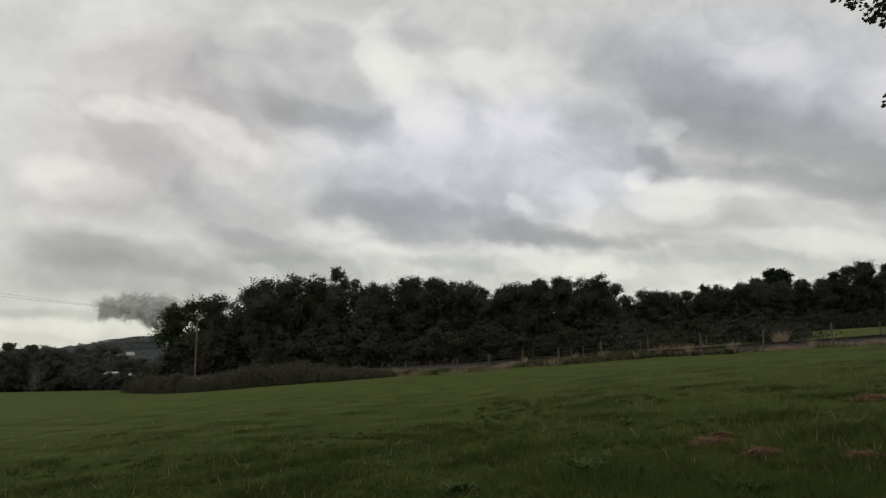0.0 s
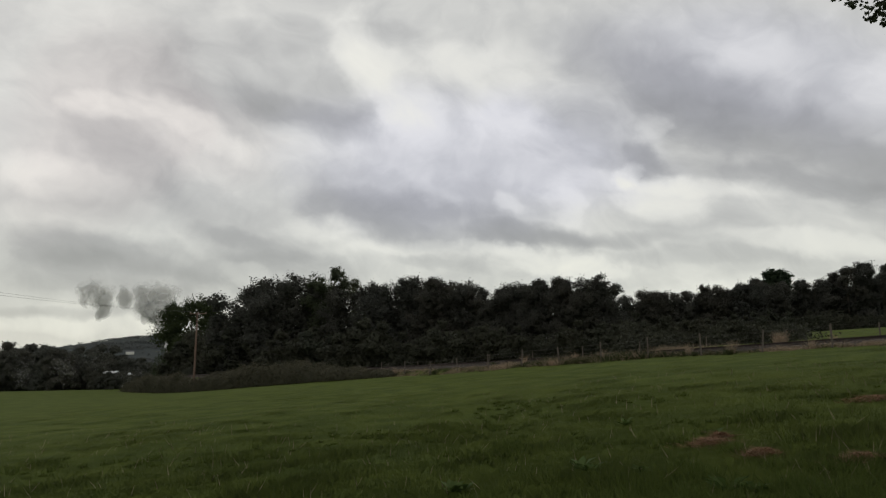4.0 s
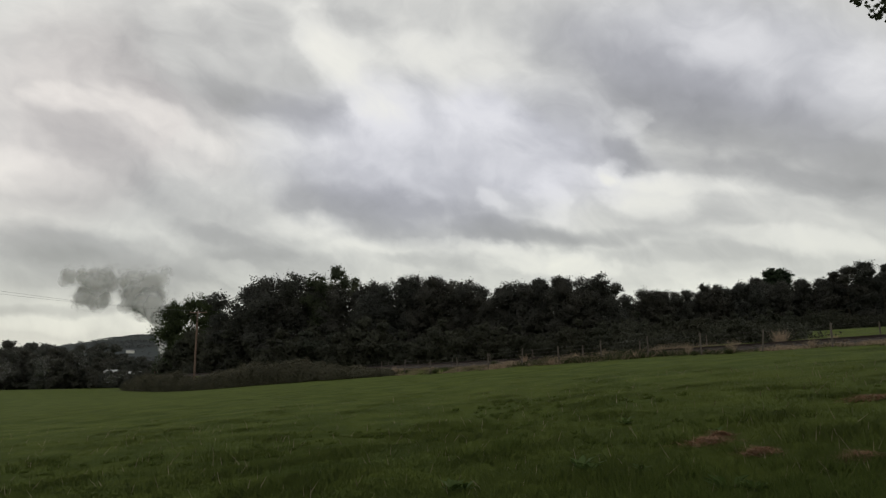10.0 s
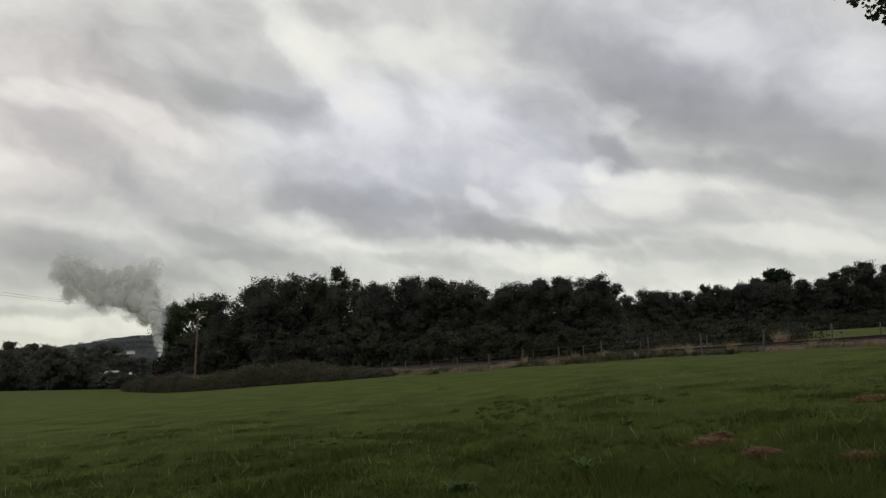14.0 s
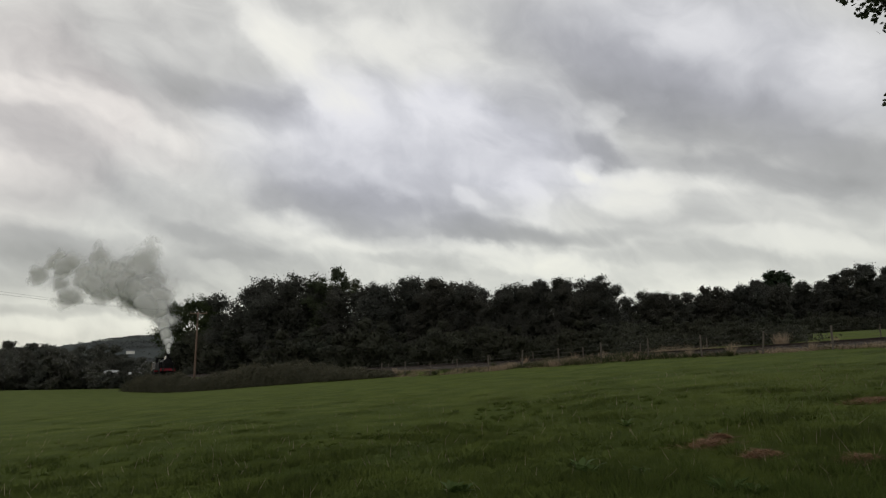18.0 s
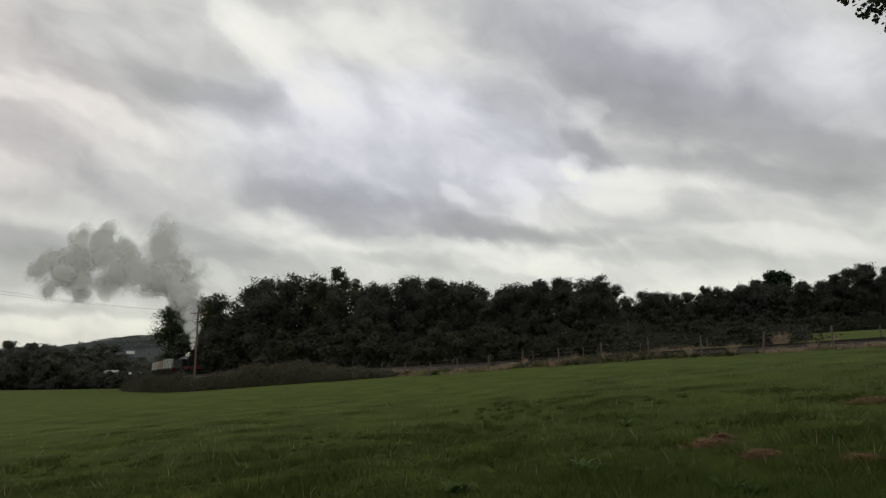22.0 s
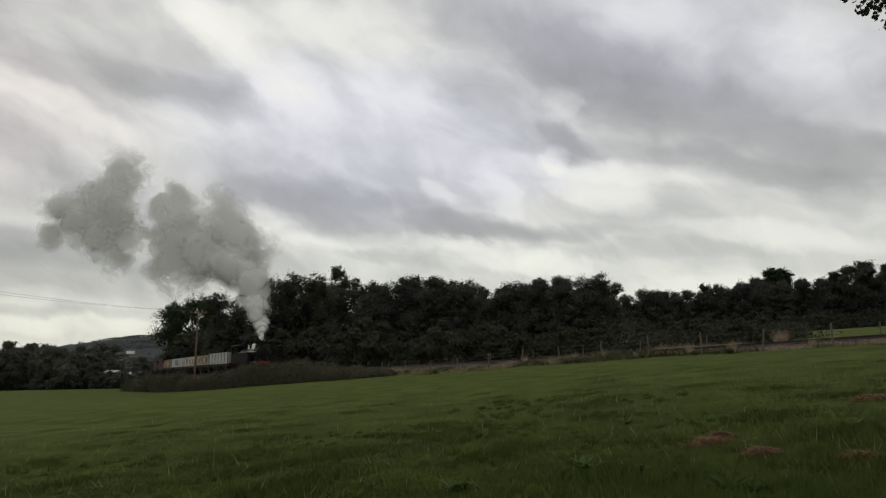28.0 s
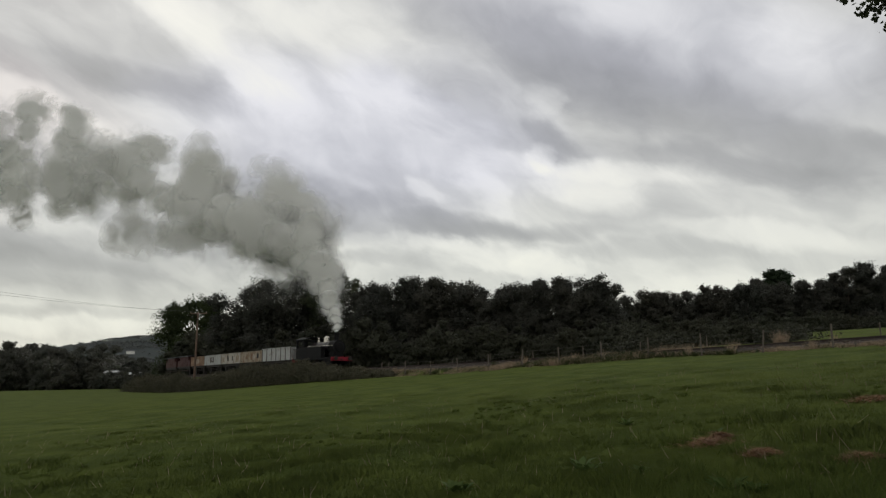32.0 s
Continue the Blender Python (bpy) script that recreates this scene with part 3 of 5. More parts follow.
# ---- trees, hedge and grass ----
def crown_mesh(name, seed, tall, wide, material, boughs=16, each=1300, leaf=0.24, low=0.05, belly=0.45, flat=0.8, airy=0.0):
    """A crown of boughs, each a heap of leaf clumps, base at z = 0; an airy crown has gaps between its boughs."""
    r = np.random.default_rng(seed)
    pts, nrm, hearts = [], [], []
    lean = r.normal(0, 0.25, 2)
    first = r.uniform(0, 6.28)
    for k in range(boughs):
        f = low + (0.93 - low) * (k + r.uniform(0.1, 0.9)) / boughs
        env = wide * max(0.05, 1 - abs((f - belly) / (1.04 - belly if f > belly else belly + 0.4)) ** 2.8) ** 0.55
        size = r.uniform(0.11, 0.19) * tall * (0.72 if f > 0.75 else 1.0) * (1 - 0.35 * airy)
        a = first + 2.4 * k + r.normal(0, 0.4)
        d = max(0.0, env - size * 0.75) * r.uniform(0.75, 1.12)
        c = np.array([math.cos(a) * d + lean[0] * f, math.sin(a) * d + lean[1] * f, f * tall - 0.2 * size])
        hearts.append((c, size))
        clumps = int(r.integers(12, 19))
        heads = ball(r, clumps)
        heads[:, 2] = np.where(heads[:, 2] < -0.35, -heads[:, 2], heads[:, 2])
        for h in heads:
            small = size * r.uniform(0.3, 0.52)
            mid = c + h * size * r.uniform(0.6, 1.05) * np.array([1.05, 1.05, flat])
            n = int(each / clumps * r.uniform(0.7, 1.3))
            dirs = ball(r, n)
            dirs[:, 2] = np.where(dirs[:, 2] < -0.6, -dirs[:, 2] * 0.7, dirs[:, 2])
            rad = small * (1 + r.normal(0, 0.22, n)) * np.where(r.uniform(0, 1, n) < 0.7, 1.0, r.uniform(0.2, 1.0, n))
            pts.append(mid + dirs * rad[:, None] * np.array([1.0, 1.0, 0.5 + 0.5 * flat]))
            nrm.append(dirs + 0.7 * h + np.array([0, 0, 0.2]))
    pts, nrm = np.concatenate(pts), np.concatenate(nrm)
    # sprays that break the outline
    n = int(len(pts) * 0.06)
    pick = r.integers(0, len(pts), n)
    pts = np.concatenate([pts, pts[pick] + nrm[pick] * r.uniform(0.05, 0.26, (n, 1))])
    nrm = np.concatenate([nrm, ball(r, n)])
    pts[:, 2] = np.maximum(pts[:, 2], 0.1)
    outer = leaves(r, pts, nrm, leaf, leaf * 0.8, 0.55)
    # larger sprays deep inside the boughs and, low down, in the crown's heart
    deep = [c + ball(r, 60) * size * 0.66 * r.uniform(0.2, 1, (60, 1)) for c, size in hearts]
    n = int(420 * (1 - 0.4 * airy))
    f = r.uniform(low, 0.74 - 0.34 * airy, n)
    a, d = r.uniform(0, 2 * math.pi, n), wide * 0.6 * np.sqrt(r.uniform(0, 1, n)) * np.sqrt(np.clip(1 - np.abs((f - belly) / 0.62) ** 2, 0.05, 1))
    deep.append(np.stack([np.cos(a) * d + lean[0] * f, np.sin(a) * d + lean[1] * f, f * tall], axis=1))
    deep = np.concatenate(deep)
    inner = leaves(r, deep, ball(r, len(deep)), leaf * 2.6, leaf * 2.2, 0.5)
    both = np.concatenate([outer, inner])
    both[..., 2] *= tall / np.quantile(outer[..., 2], 0.998)
    return quads_mesh(name, both, material)


def trunk_mesh(seed, tall, wide, r0):
    r = np.random.default_rng(seed)
    bm = bmnew()
    last, lr = Vector((0, 0, -0.5)), r0 * 1.25
    for k in range(1, 7):
        p = Vector((r.normal(0, 0.12), r.normal(0, 0.12), tall * 0.8 * k / 6))
        nr = r0 * (1 - 0.82 * k / 6)
        tube(bm, last, p, lr, nr, 9)
        if k > 1:
            for _ in range(3):
                a = r.uniform(0, 2 * math.pi)
                reach = wide * r.uniform(0.45, 0.8)
                q = p + Vector((math.cos(a) * reach, math.sin(a) * reach, tall * r.uniform(0.06, 0.16)))
                m = p.lerp(q, 0.5) + Vector((0, 0, -0.25))
                tube(bm, p, m, nr * 0.5, nr * 0.32, 6)
                tube(bm, m, q, nr * 0.32, 0.02, 6)
        last, lr = p, nr
    me = bpy.data.meshes.new("trunk")
    bm.to_mesh(me)
    bm.free()
    me.materials.append(BARK)
    return me


BROAD = [(crown_mesh("crown", 20 + k, 13.0, w, WOOD_LEAF, n, 1050, 0.24, 0.04, b, 1.0, air), trunk_mesh(40 + k, 13.0, w, 0.24))
         for k, (w, b, n, air) in enumerate(((4.4, 0.52, 19, 0), (5.2, 0.48, 22, 0), (4.0, 0.58, 17, 0.1), (5.6, 0.52, 22, 0), (4.8, 0.46, 19, 0), (4.2, 0.6, 18, 0)))]
BUSHY = [(crown_mesh("crown", 60 + k, 5.0, w, SHADED_SHRUB_LEAF, 9, 520, 0.2, 0.02, 0.4), trunk_mesh(70 + k, 5.0, w, 0.09))
         for k, w in enumerate((2.4, 2.9, 2.6))]
BIRCH = (crown_mesh("crown", 77, 13.0, 2.7, BIRCH_LEAF, 22, 620, 0.17, 0.1, 0.5, 1.15, 0.9), trunk_mesh(78, 13.0, 2.4, 0.15))
AIRY = (crown_mesh("crown", 79, 13.0, 5.4, WOOD_LEAF, 22, 800, 0.22, 0.08, 0.55, 0.5, 0.7), trunk_mesh(81, 13.0, 4.6, 0.26))

WILLOWS = [(crown_mesh("crown", 80 + k, 13.0, 5.6, VALLEY_HAZE_LEAF, 18, 850, 0.34, 0.03, 0.45), trunk_mesh(84 + k, 13.0, 4.5, 0.24)) for k in range(2)]
SALLOW = (crown_mesh("crown", 88, 5.0, 3.0, VALLEY_HAZE_LEAF, 10, 450, 0.24, 0.02, 0.4), trunk_mesh(89, 5.0, 2.5, 0.09))


def plant(kind, tall, x, y, top, label, category, group, rng, name):
    z = ground_at(x, y)
    size = max(0.08, (top - z) / tall)
    ob = thing(name, pose(x, y, z - 0.1, 0, 0, rng.uniform(0, 360)) @ Matrix.Scale(size, 4), label, category, group)
    part("trunk", kind[1], None, ob)
    part("crown", kind[0], None, ob)
    return ob


WOOD_LEFT = [(-37.4, 118.0, 10.4), (-33.9, 116.0, 15.5), (-30.4, 114.0, 16.5), (-25.2, 108.0, 15.8), (-22.0, 108.0, 16.6), (-17.8, 104.0, 17.3), (-15.2, 104.0, 15.7), (-12.0, 98.0, 13.7), (-9.9, 100.0, 14.0), (-7.0, 94.0, 13.7), (-4.5, 90.0, 13.3), (-2.8, 92.0, 14.1)]
WOOD_MIDDLE = [(-0.7, 86.0, 12.8), (1.6, 88.0, 12.9), (3.4, 84.0, 12.0), (5.3, 84.0, 11.4), (6.9, 80.0, 10.7), (8.7, 80.0, 11.6), (10.2, 78.0, 11.7), (11.5, 76.0, 11.3), (13.3, 76.0, 11.8), (14.9, 74.0, 11.5), (16.6, 74.0, 11.7), (17.5, 72.0, 10.7)]
WOOD_RIGHT = [(27.5, 104.0, 12.0), (29.0, 102.0, 12.6), (30.6, 100.0, 13.1), (34.7, 104.0, 13.2), (36.1, 100.0, 13.0), (39.3, 102.0, 13.4), (39.8, 98.0, 13.6), (42.9, 100.0, 13.3), (43.6, 96.0, 13.7), (49.0, 104.0, 15.5), (52.3, 98.0, 14.2), (53.6, 96.0, 14.1), (57.1, 98.0, 14.8), (57.1, 94.0, 15.6), (59.4, 94.0, 16.4), (60.8, 92.0, 15.7), (65.0, 94.0, 15.4), (69.6, 96.0, 15.1), (54.6, 99.0, 14.4), (47.0, 97.0, 14.0), (33.0, 101.0, 13.0)]
FIRS = [(52.3, 106.0, 17.0), (55.4, 108.0, 17.3)]
VALLEY = [(-117.2, 170.0, 7.8), (-107.6, 165.0, 7.9), (-119.4, 190.0, 7.5), (-108.7, 180.0, 8.0), (-101.2, 175.0, 6.9), (-104.9, 190.0, 5.3), (-104.7, 200.0, 7.9), (-102.5, 205.0, 8.7), (-100.2, 210.0, 5.6), (-97.9, 215.0, 4.8), (-96.3, 220.0, 3.4)]
SHRUBS = [(-37.3, 113.1, 8.1), (-33.3, 112.2, 7.7), (-31.1, 112.8, 7.0), (-22.9, 93.9, 5.6), (-18.9, 90.8, 7.0), (-16.6, 88.2, 6.4), (-13.1, 84.6, 5.9), (-10.8, 81.6, 5.7), (-8.1, 79.8, 7.5), (-5.4, 77.4, 5.6), (-2.8, 73.7, 4.9), (-0.6, 73.3, 6.0), (1.5, 68.9, 6.5), (2.8, 68.0, 4.6), (5.0, 66.5, 5.9), (6.5, 65.1, 5.7), (8.4, 63.8, 4.5), (10.4, 63.3, 4.6), (11.7, 61.5, 5.9), (13.2, 59.4, 4.3), (14.6, 58.9, 5.6)]
THICKET = [(22.4, 82.5, 8.3), (25.2, 82.7, 7.0), (27.9, 83.2, 8.1), (31.9, 89.0, 7.8), (31.7, 82.4, 7.6), (37.9, 89.0, 8.7), (41.3, 90.0, 8.4), (41.8, 86.8, 9.0), (43.3, 85.3, 8.7), (44.9, 82.3, 8.5), (51.9, 89.7, 8.8), (52.2, 85.7, 8.3), (55.0, 86.8, 7.9), (59.6, 89.5, 8.2), (61.0, 87.8, 8.4)]

COPSE = [(-108.9, 161.4, 4.6), (-105.1, 159.0, 5.1), (-102.3, 158.0, 5.9), (-114.0, 180.0, 6.6), (-106.1, 171.4, 5.8), (-100.9, 166.9, 5.7), (-94.7, 160.6, 4.8), (-91.2, 158.1, 6.0), (-88.0, 156.5, 5.8), (-90.7, 165.8, 4.8), (-88.0, 165.1, 5.1), (-84.0, 162.2, 3.0), (-79.4, 157.5, 3.8), (-80.9, 165.1, 3.8), (-78.1, 164.1, 3.7), (-77.5, 167.9, 3.8), (-79.5, 177.6, 4.2)]

LOW_BUSHES = [(-75.4, 149.2, 0.6), (-74.0, 150.0, 0.9), (-71.5, 148.5, 0.7), (-70.3, 147.9, 1.0), (-69.4, 150.0, 0.9), (-66.6, 146.2, 0.9), (-66.2, 150.4, 0.5)]
OAK_SIDE = [(-45.5, 138.0, 10.5), (-46.3, 134.0, 8.2), (-50.7, 138.0, 7.3), (-54.1, 140.0, 6.0), (-39.6, 128.0, 8.5), (-40.0, 124.0, 5.7)]

BANK = [(15.9, 58.6, 4.9), (17.1, 58.1, 4.9), (17.6, 57.5, 5.2), (18.4, 55.1, 4.5), (19.5, 55.2, 5.4), (20.3, 53.9, 5.6), (21.3, 54.2, 4.4), (21.6, 52.3, 4.5), (22.6, 51.3, 5.3), (23.6, 51.0, 5.1), (24.4, 50.4, 4.3), (25.5, 50.5, 4.7)]


def build_woods():
    rng = np.random.default_rng(11)
    k = 0
    for group, spots in (("trees of the near wood", WOOD_LEFT + WOOD_MIDDLE), ("trees of the far wood", WOOD_RIGHT + [(x + 1.5, y + 5, top - 1.3) for x, y, top in WOOD_RIGHT])):
        for x, y, top in spots:
            if (x, y) in ((-17.8, 104.0), (-15.2, 104.0)):
                plant(BIRCH, 13.0, x, y, top, "slender birch with a thin feathery crown in the wood", "tree", group, rng, "birch_tree")
            elif (x, y) in ((57.1, 94.0), (60.8, 92.0), (65.0, 94.0)):
                plant(AIRY, 13.0, x, y, top, "open-crowned tree standing above the wood", "tree", group, rng, "broadleaf_tree")
            else:
                plant(BROAD[k % len(BROAD)], 13.0, x, y, top, "dark green broadleaved tree in full leaf at the wood's edge", "tree", group, rng, "broadleaf_tree")
            k += 1
    for x, y, top in VALLEY + COPSE:
        plant(WILLOWS[k % 2], 13.0, x, y, top, "green tree in the valley below the meadow, greyed to show haze", "tree", "trees in the valley", rng, "broadleaf_tree")
        k += 1
    for x, y, top in LOW_BUSHES:
        plant(SALLOW, 5.0, x, y, top, "low green bush at the meadow's far edge, greyed to show haze", "shrub", "low bushes in the valley", rng, "shrub")
    for group, spots in (("shrubs before the near wood", SHRUBS + OAK_SIDE), ("shrubs before the far wood", THICKET + BANK)):
        for x, y, top in spots:
            plant(BUSHY[k % len(BUSHY)], 5.0, x, y, top, "dense dark green shrub beside the railway", "shrub", group, rng, "shrub")
            k += 1
    fir = (crown_mesh("crown", 91, 14.0, 2.4, FIR_LEAF, 26, 420, 0.26, 0.15, 0.15, 0.45, 0.3), trunk_mesh(92, 14.0, 1.8, 0.2))
    for x, y, top in FIRS:
        plant(fir, 14.0, x, y, top, "pointed dark fir standing above the wood", "tree", "firs in the far wood", rng, "fir_tree")
    oak = (crown_mesh("crown", 95, 18.0, 7.4, OAK_LEAF, 62, 800, 0.27, 0.0, 0.40, 0.75, 0.16), trunk_mesh(96, 18.0, 6.5, 0.42))
    plant(oak, 18.0, -56.0, 150.0, 16.9, "spreading oak with an open airy crown beside the railway", "tree", "", rng, "oak_tree")


build_woods()


def build_far_woods():
    """Small woods and hedgerows on the hill across the valley, far off."""
    r = np.random.default_rng(93)
    n = 5200
    x, y = r.uniform(-1250, -250, n), r.uniform(1050, 1720, n)
    field = np.sin(x * 0.013 + 2 * np.sin(y * 0.007)) * np.sin(y * 0.017 + 1.4 * np.sin(x * 0.009))
    rows = np.minimum(np.abs(np.sin(x * 0.021 + y * 0.004)), np.abs(np.sin(y * 0.03 - x * 0.006)))
    keep = (field > 0.32) | (rows < 0.07) | (np.abs(y - 1600 - 20 * np.sin(x * 0.02)) < 14)
    x, y = x[keep], y[keep]
    z = land(x, y)
    each = 9
    c = np.stack([np.repeat(x, each) + r.normal(0, 3.0, len(x) * each), np.repeat(y, each) + r.normal(0, 3.0, len(x) * each),
                  np.repeat(z, each) + r.uniform(0.3, 3.6, len(x) * each)], axis=1)
    tagged(new("far_woods", quads_mesh("far_woods", leaves(r, c, np.tile(np.array([[0, -0.6, 0.8]]), (len(c), 1)), 3.4, 2.8, 0.5), FAR_HAZE_LEAF)), "small woods and hedgerows on the far hill, tinted bluish for haze", "woods", kind="stuff")


build_far_woods()


def blades(r, x, y, z, tall, wide, lean):
    """Single grass blades as thin triangles."""
    n = len(x)
    a = r.uniform(0, 2 * math.pi, n)
    dx, dy = np.cos(a) * wide / 2, np.sin(a) * wide / 2
    h = tall * r.uniform(0.5, 1.2, n)
    lx, ly = r.normal(0, lean, n) * h, r.normal(0, lean, n) * h
    return np.stack([np.stack([x - dx, y - dy, z], 1), np.stack([x + dx, y + dy, z], 1), np.stack([x + lx, y + ly, z + h], 1)], axis=1)


def dry_fan(r, x, y, tall, count, label, category, group, name, leaf=HAY, lean=0.34):
    """A fan of stalks from one root."""
    ob = thing(name, pose(x, y, ground_at(x, y) - 0.02), label, category, group)
    c = blades(r, r.normal(0, 0.10 * tall, count), r.normal(0, 0.10 * tall, count), np.zeros(count), np.full(count, tall), np.full(count, 0.02), lean)
    part("foliage", quads_mesh("foliage", c, leaf), None, ob)


def build_hedge():
    """The bramble hedge between the meadow and the track: mounds that run into one another."""
    r = np.random.default_rng(31)
    pts, nrm, stems = [], [], []
    length = 74.0
    for k in range(150):
        s = (k + r.uniform(0, 1)) / 150
        q = -1.5 - s * length
        tall = 0.6 + 0.8 * smooth(s, 0.02, 0.12) + 1.1 * smooth(s, 0.1, 0.3) - 0.75 * math.exp(-((s - 0.57) / 0.07) ** 2)
        tall = float(tall * (1 - 0.45 * smooth(s, 0.93, 1.0)) * (1 + 0.10 * math.sin(s * 38)) * r.uniform(0.78, 1.04))
        wide = float(r.uniform(0.8, 1.35) * (0.65 + 0.35 * smooth(s, 0.0, 0.2)))
        off = r.uniform(-0.55, 0.55) - 0.4
        x, y = FENCE_A.x + FENCE_D.x * q + 0.754 * off, FENCE_A.y + FENCE_D.y * q + 0.657 * off
        z = ground_at(x, y)
        n = 900
        dirs = ball(r, n)
        dirs[:, 2] = np.abs(dirs[:, 2])
        lump = 1 + 0.13 * np.sin(dirs[:, 0] * 7 + k) * np.sin(dirs[:, 1] * 6 + 2 * k) * np.sin(dirs[:, 2] * 5) + r.normal(0, 0.05, n)
        rad = lump * np.where(r.uniform(0, 1, n) < 0.8, 1.0, r.uniform(0.5, 1.0, n))
        p = np.array([x, y, z]) + dirs * rad[:, None] * np.array([wide * 1.1, wide * 1.1, tall])
        p[:, 2] = np.maximum(p[:, 2], land(p[:, 0], p[:, 1]) + 0.02)
        pts.append(p)
        nrm.append(dirs + np.array([0, 0, 0.3]))
        m = 16
        d2 = ball(r, m)
        d2[:, 2] = np.abs(d2[:, 2]) + 0.4
        base = np.array([x, y, z]) + d2 / np.linalg.norm(d2, axis=1)[:, None] * np.array([wide, wide, tall * 0.97])
        out = np.stack([r.normal(0, 0.3, m), r.normal(0, 0.3, m), r.uniform(0.1, 0.42, m)], 1)
        side = np.tile(np.array([[0.012, 0.008, 0]]), (m, 1))
        stems.append(np.stack([base - side, base + side, base + out], axis=1))
    hedge = thing("bramble_hedge", pose(0, 0, 0), "long mounded bramble hedge, dull olive green, along the meadow's edge", "hedge")
    part("foliage", quads_mesh("foliage", leaves(r, np.concatenate(pts), np.concatenate(nrm), 0.15, 0.11, 0.6), HEDGE_LEAF), None, hedge)
    tagged(part("bramble_shoots", quads_mesh("bramble_shoots", np.concatenate(stems), BRAMBLE_STEM), None, hedge, "thin tan shoots standing out of the leaves"), kind="stuff")


def build_undergrowth():
    """Low leaves that close the woods down to the ground, and rank weeds by the fence."""
    r = np.random.default_rng(37)
    pts = []
    for (x0, y0), (x1, y1), n, tall in (((-40, 117), (-26, 101), 7000, 3.0), ((-26, 101), (17, 62), 30000, 2.6), ((17, 62), (21, 84), 9000, 3.0), ((19, 86), (78, 92), 34000, 3.2), ((15.4, 56.5), (26.0, 50.5), 13000, 1.5)):
        f = r.uniform(0, 1, n)
        x, y = x0 + (x1 - x0) * f + r.normal(0, 1.2, n), y0 + (y1 - y0) * f + r.normal(0, 1.2, n)
        swell = 0.45 + 0.55 * np.abs(np.sin(f * n / 1500.0 + 1.7 * np.sin(f * 23))) * (0.6 + 0.4 * np.sin(f * 61))
        pts.append(np.stack([x, y, land(x, y) + tall * swell * r.uniform(0, 1, n) ** 1.2], axis=1))
    p = np.concatenate(pts)
    nr = ball(r, len(p))
    tagged(new("undergrowth", quads_mesh("undergrowth", leaves(r, p, nr, 0.22, 0.16, 0.5), SHADED_SHRUB_LEAF)), "dark tangled undergrowth along the edge of the wood", "undergrowth", kind="stuff")
    for k in range(44):
        s, off = r.uniform(-1.5, 14.5) * 3.42, float(r.choice([-0.4, 0.3, 0.8, 5.4, 6.0])) + r.normal(0, 0.25)
        if k < 22:
            s = r.uniform(4.6, 8.6) * 3.42
        x, y = FENCE_A.x + FENCE_D.x * s + 0.754 * off, FENCE_A.y + FENCE_D.y * s + 0.657 * off
        if r.uniform(0, 1) < 0.4:
            dry_fan(r, x, y, r.uniform(0.4, 0.75), 110, "dry tan weeds beside the fence", "weed", "weeds beside the fence", "weed_clump")
        else:
            dry_fan(r, x, y, r.uniform(0.25, 0.5), 200, "rank dull green weeds beside the fence", "weed", "weeds beside the fence", "weed_clump", VERGE, 0.6)
    x, y = FENCE_A.x + FENCE_D.x * 29.1 + 0.754 * 6.4, FENCE_A.y + FENCE_D.y * 29.1 + 0.657 * 6.4
    dry_fan(r, x, y, 1.0, 620, "tan dried bush behind the railway track", "shrub", "", "dry_bush")


build_hedge()
build_undergrowth()


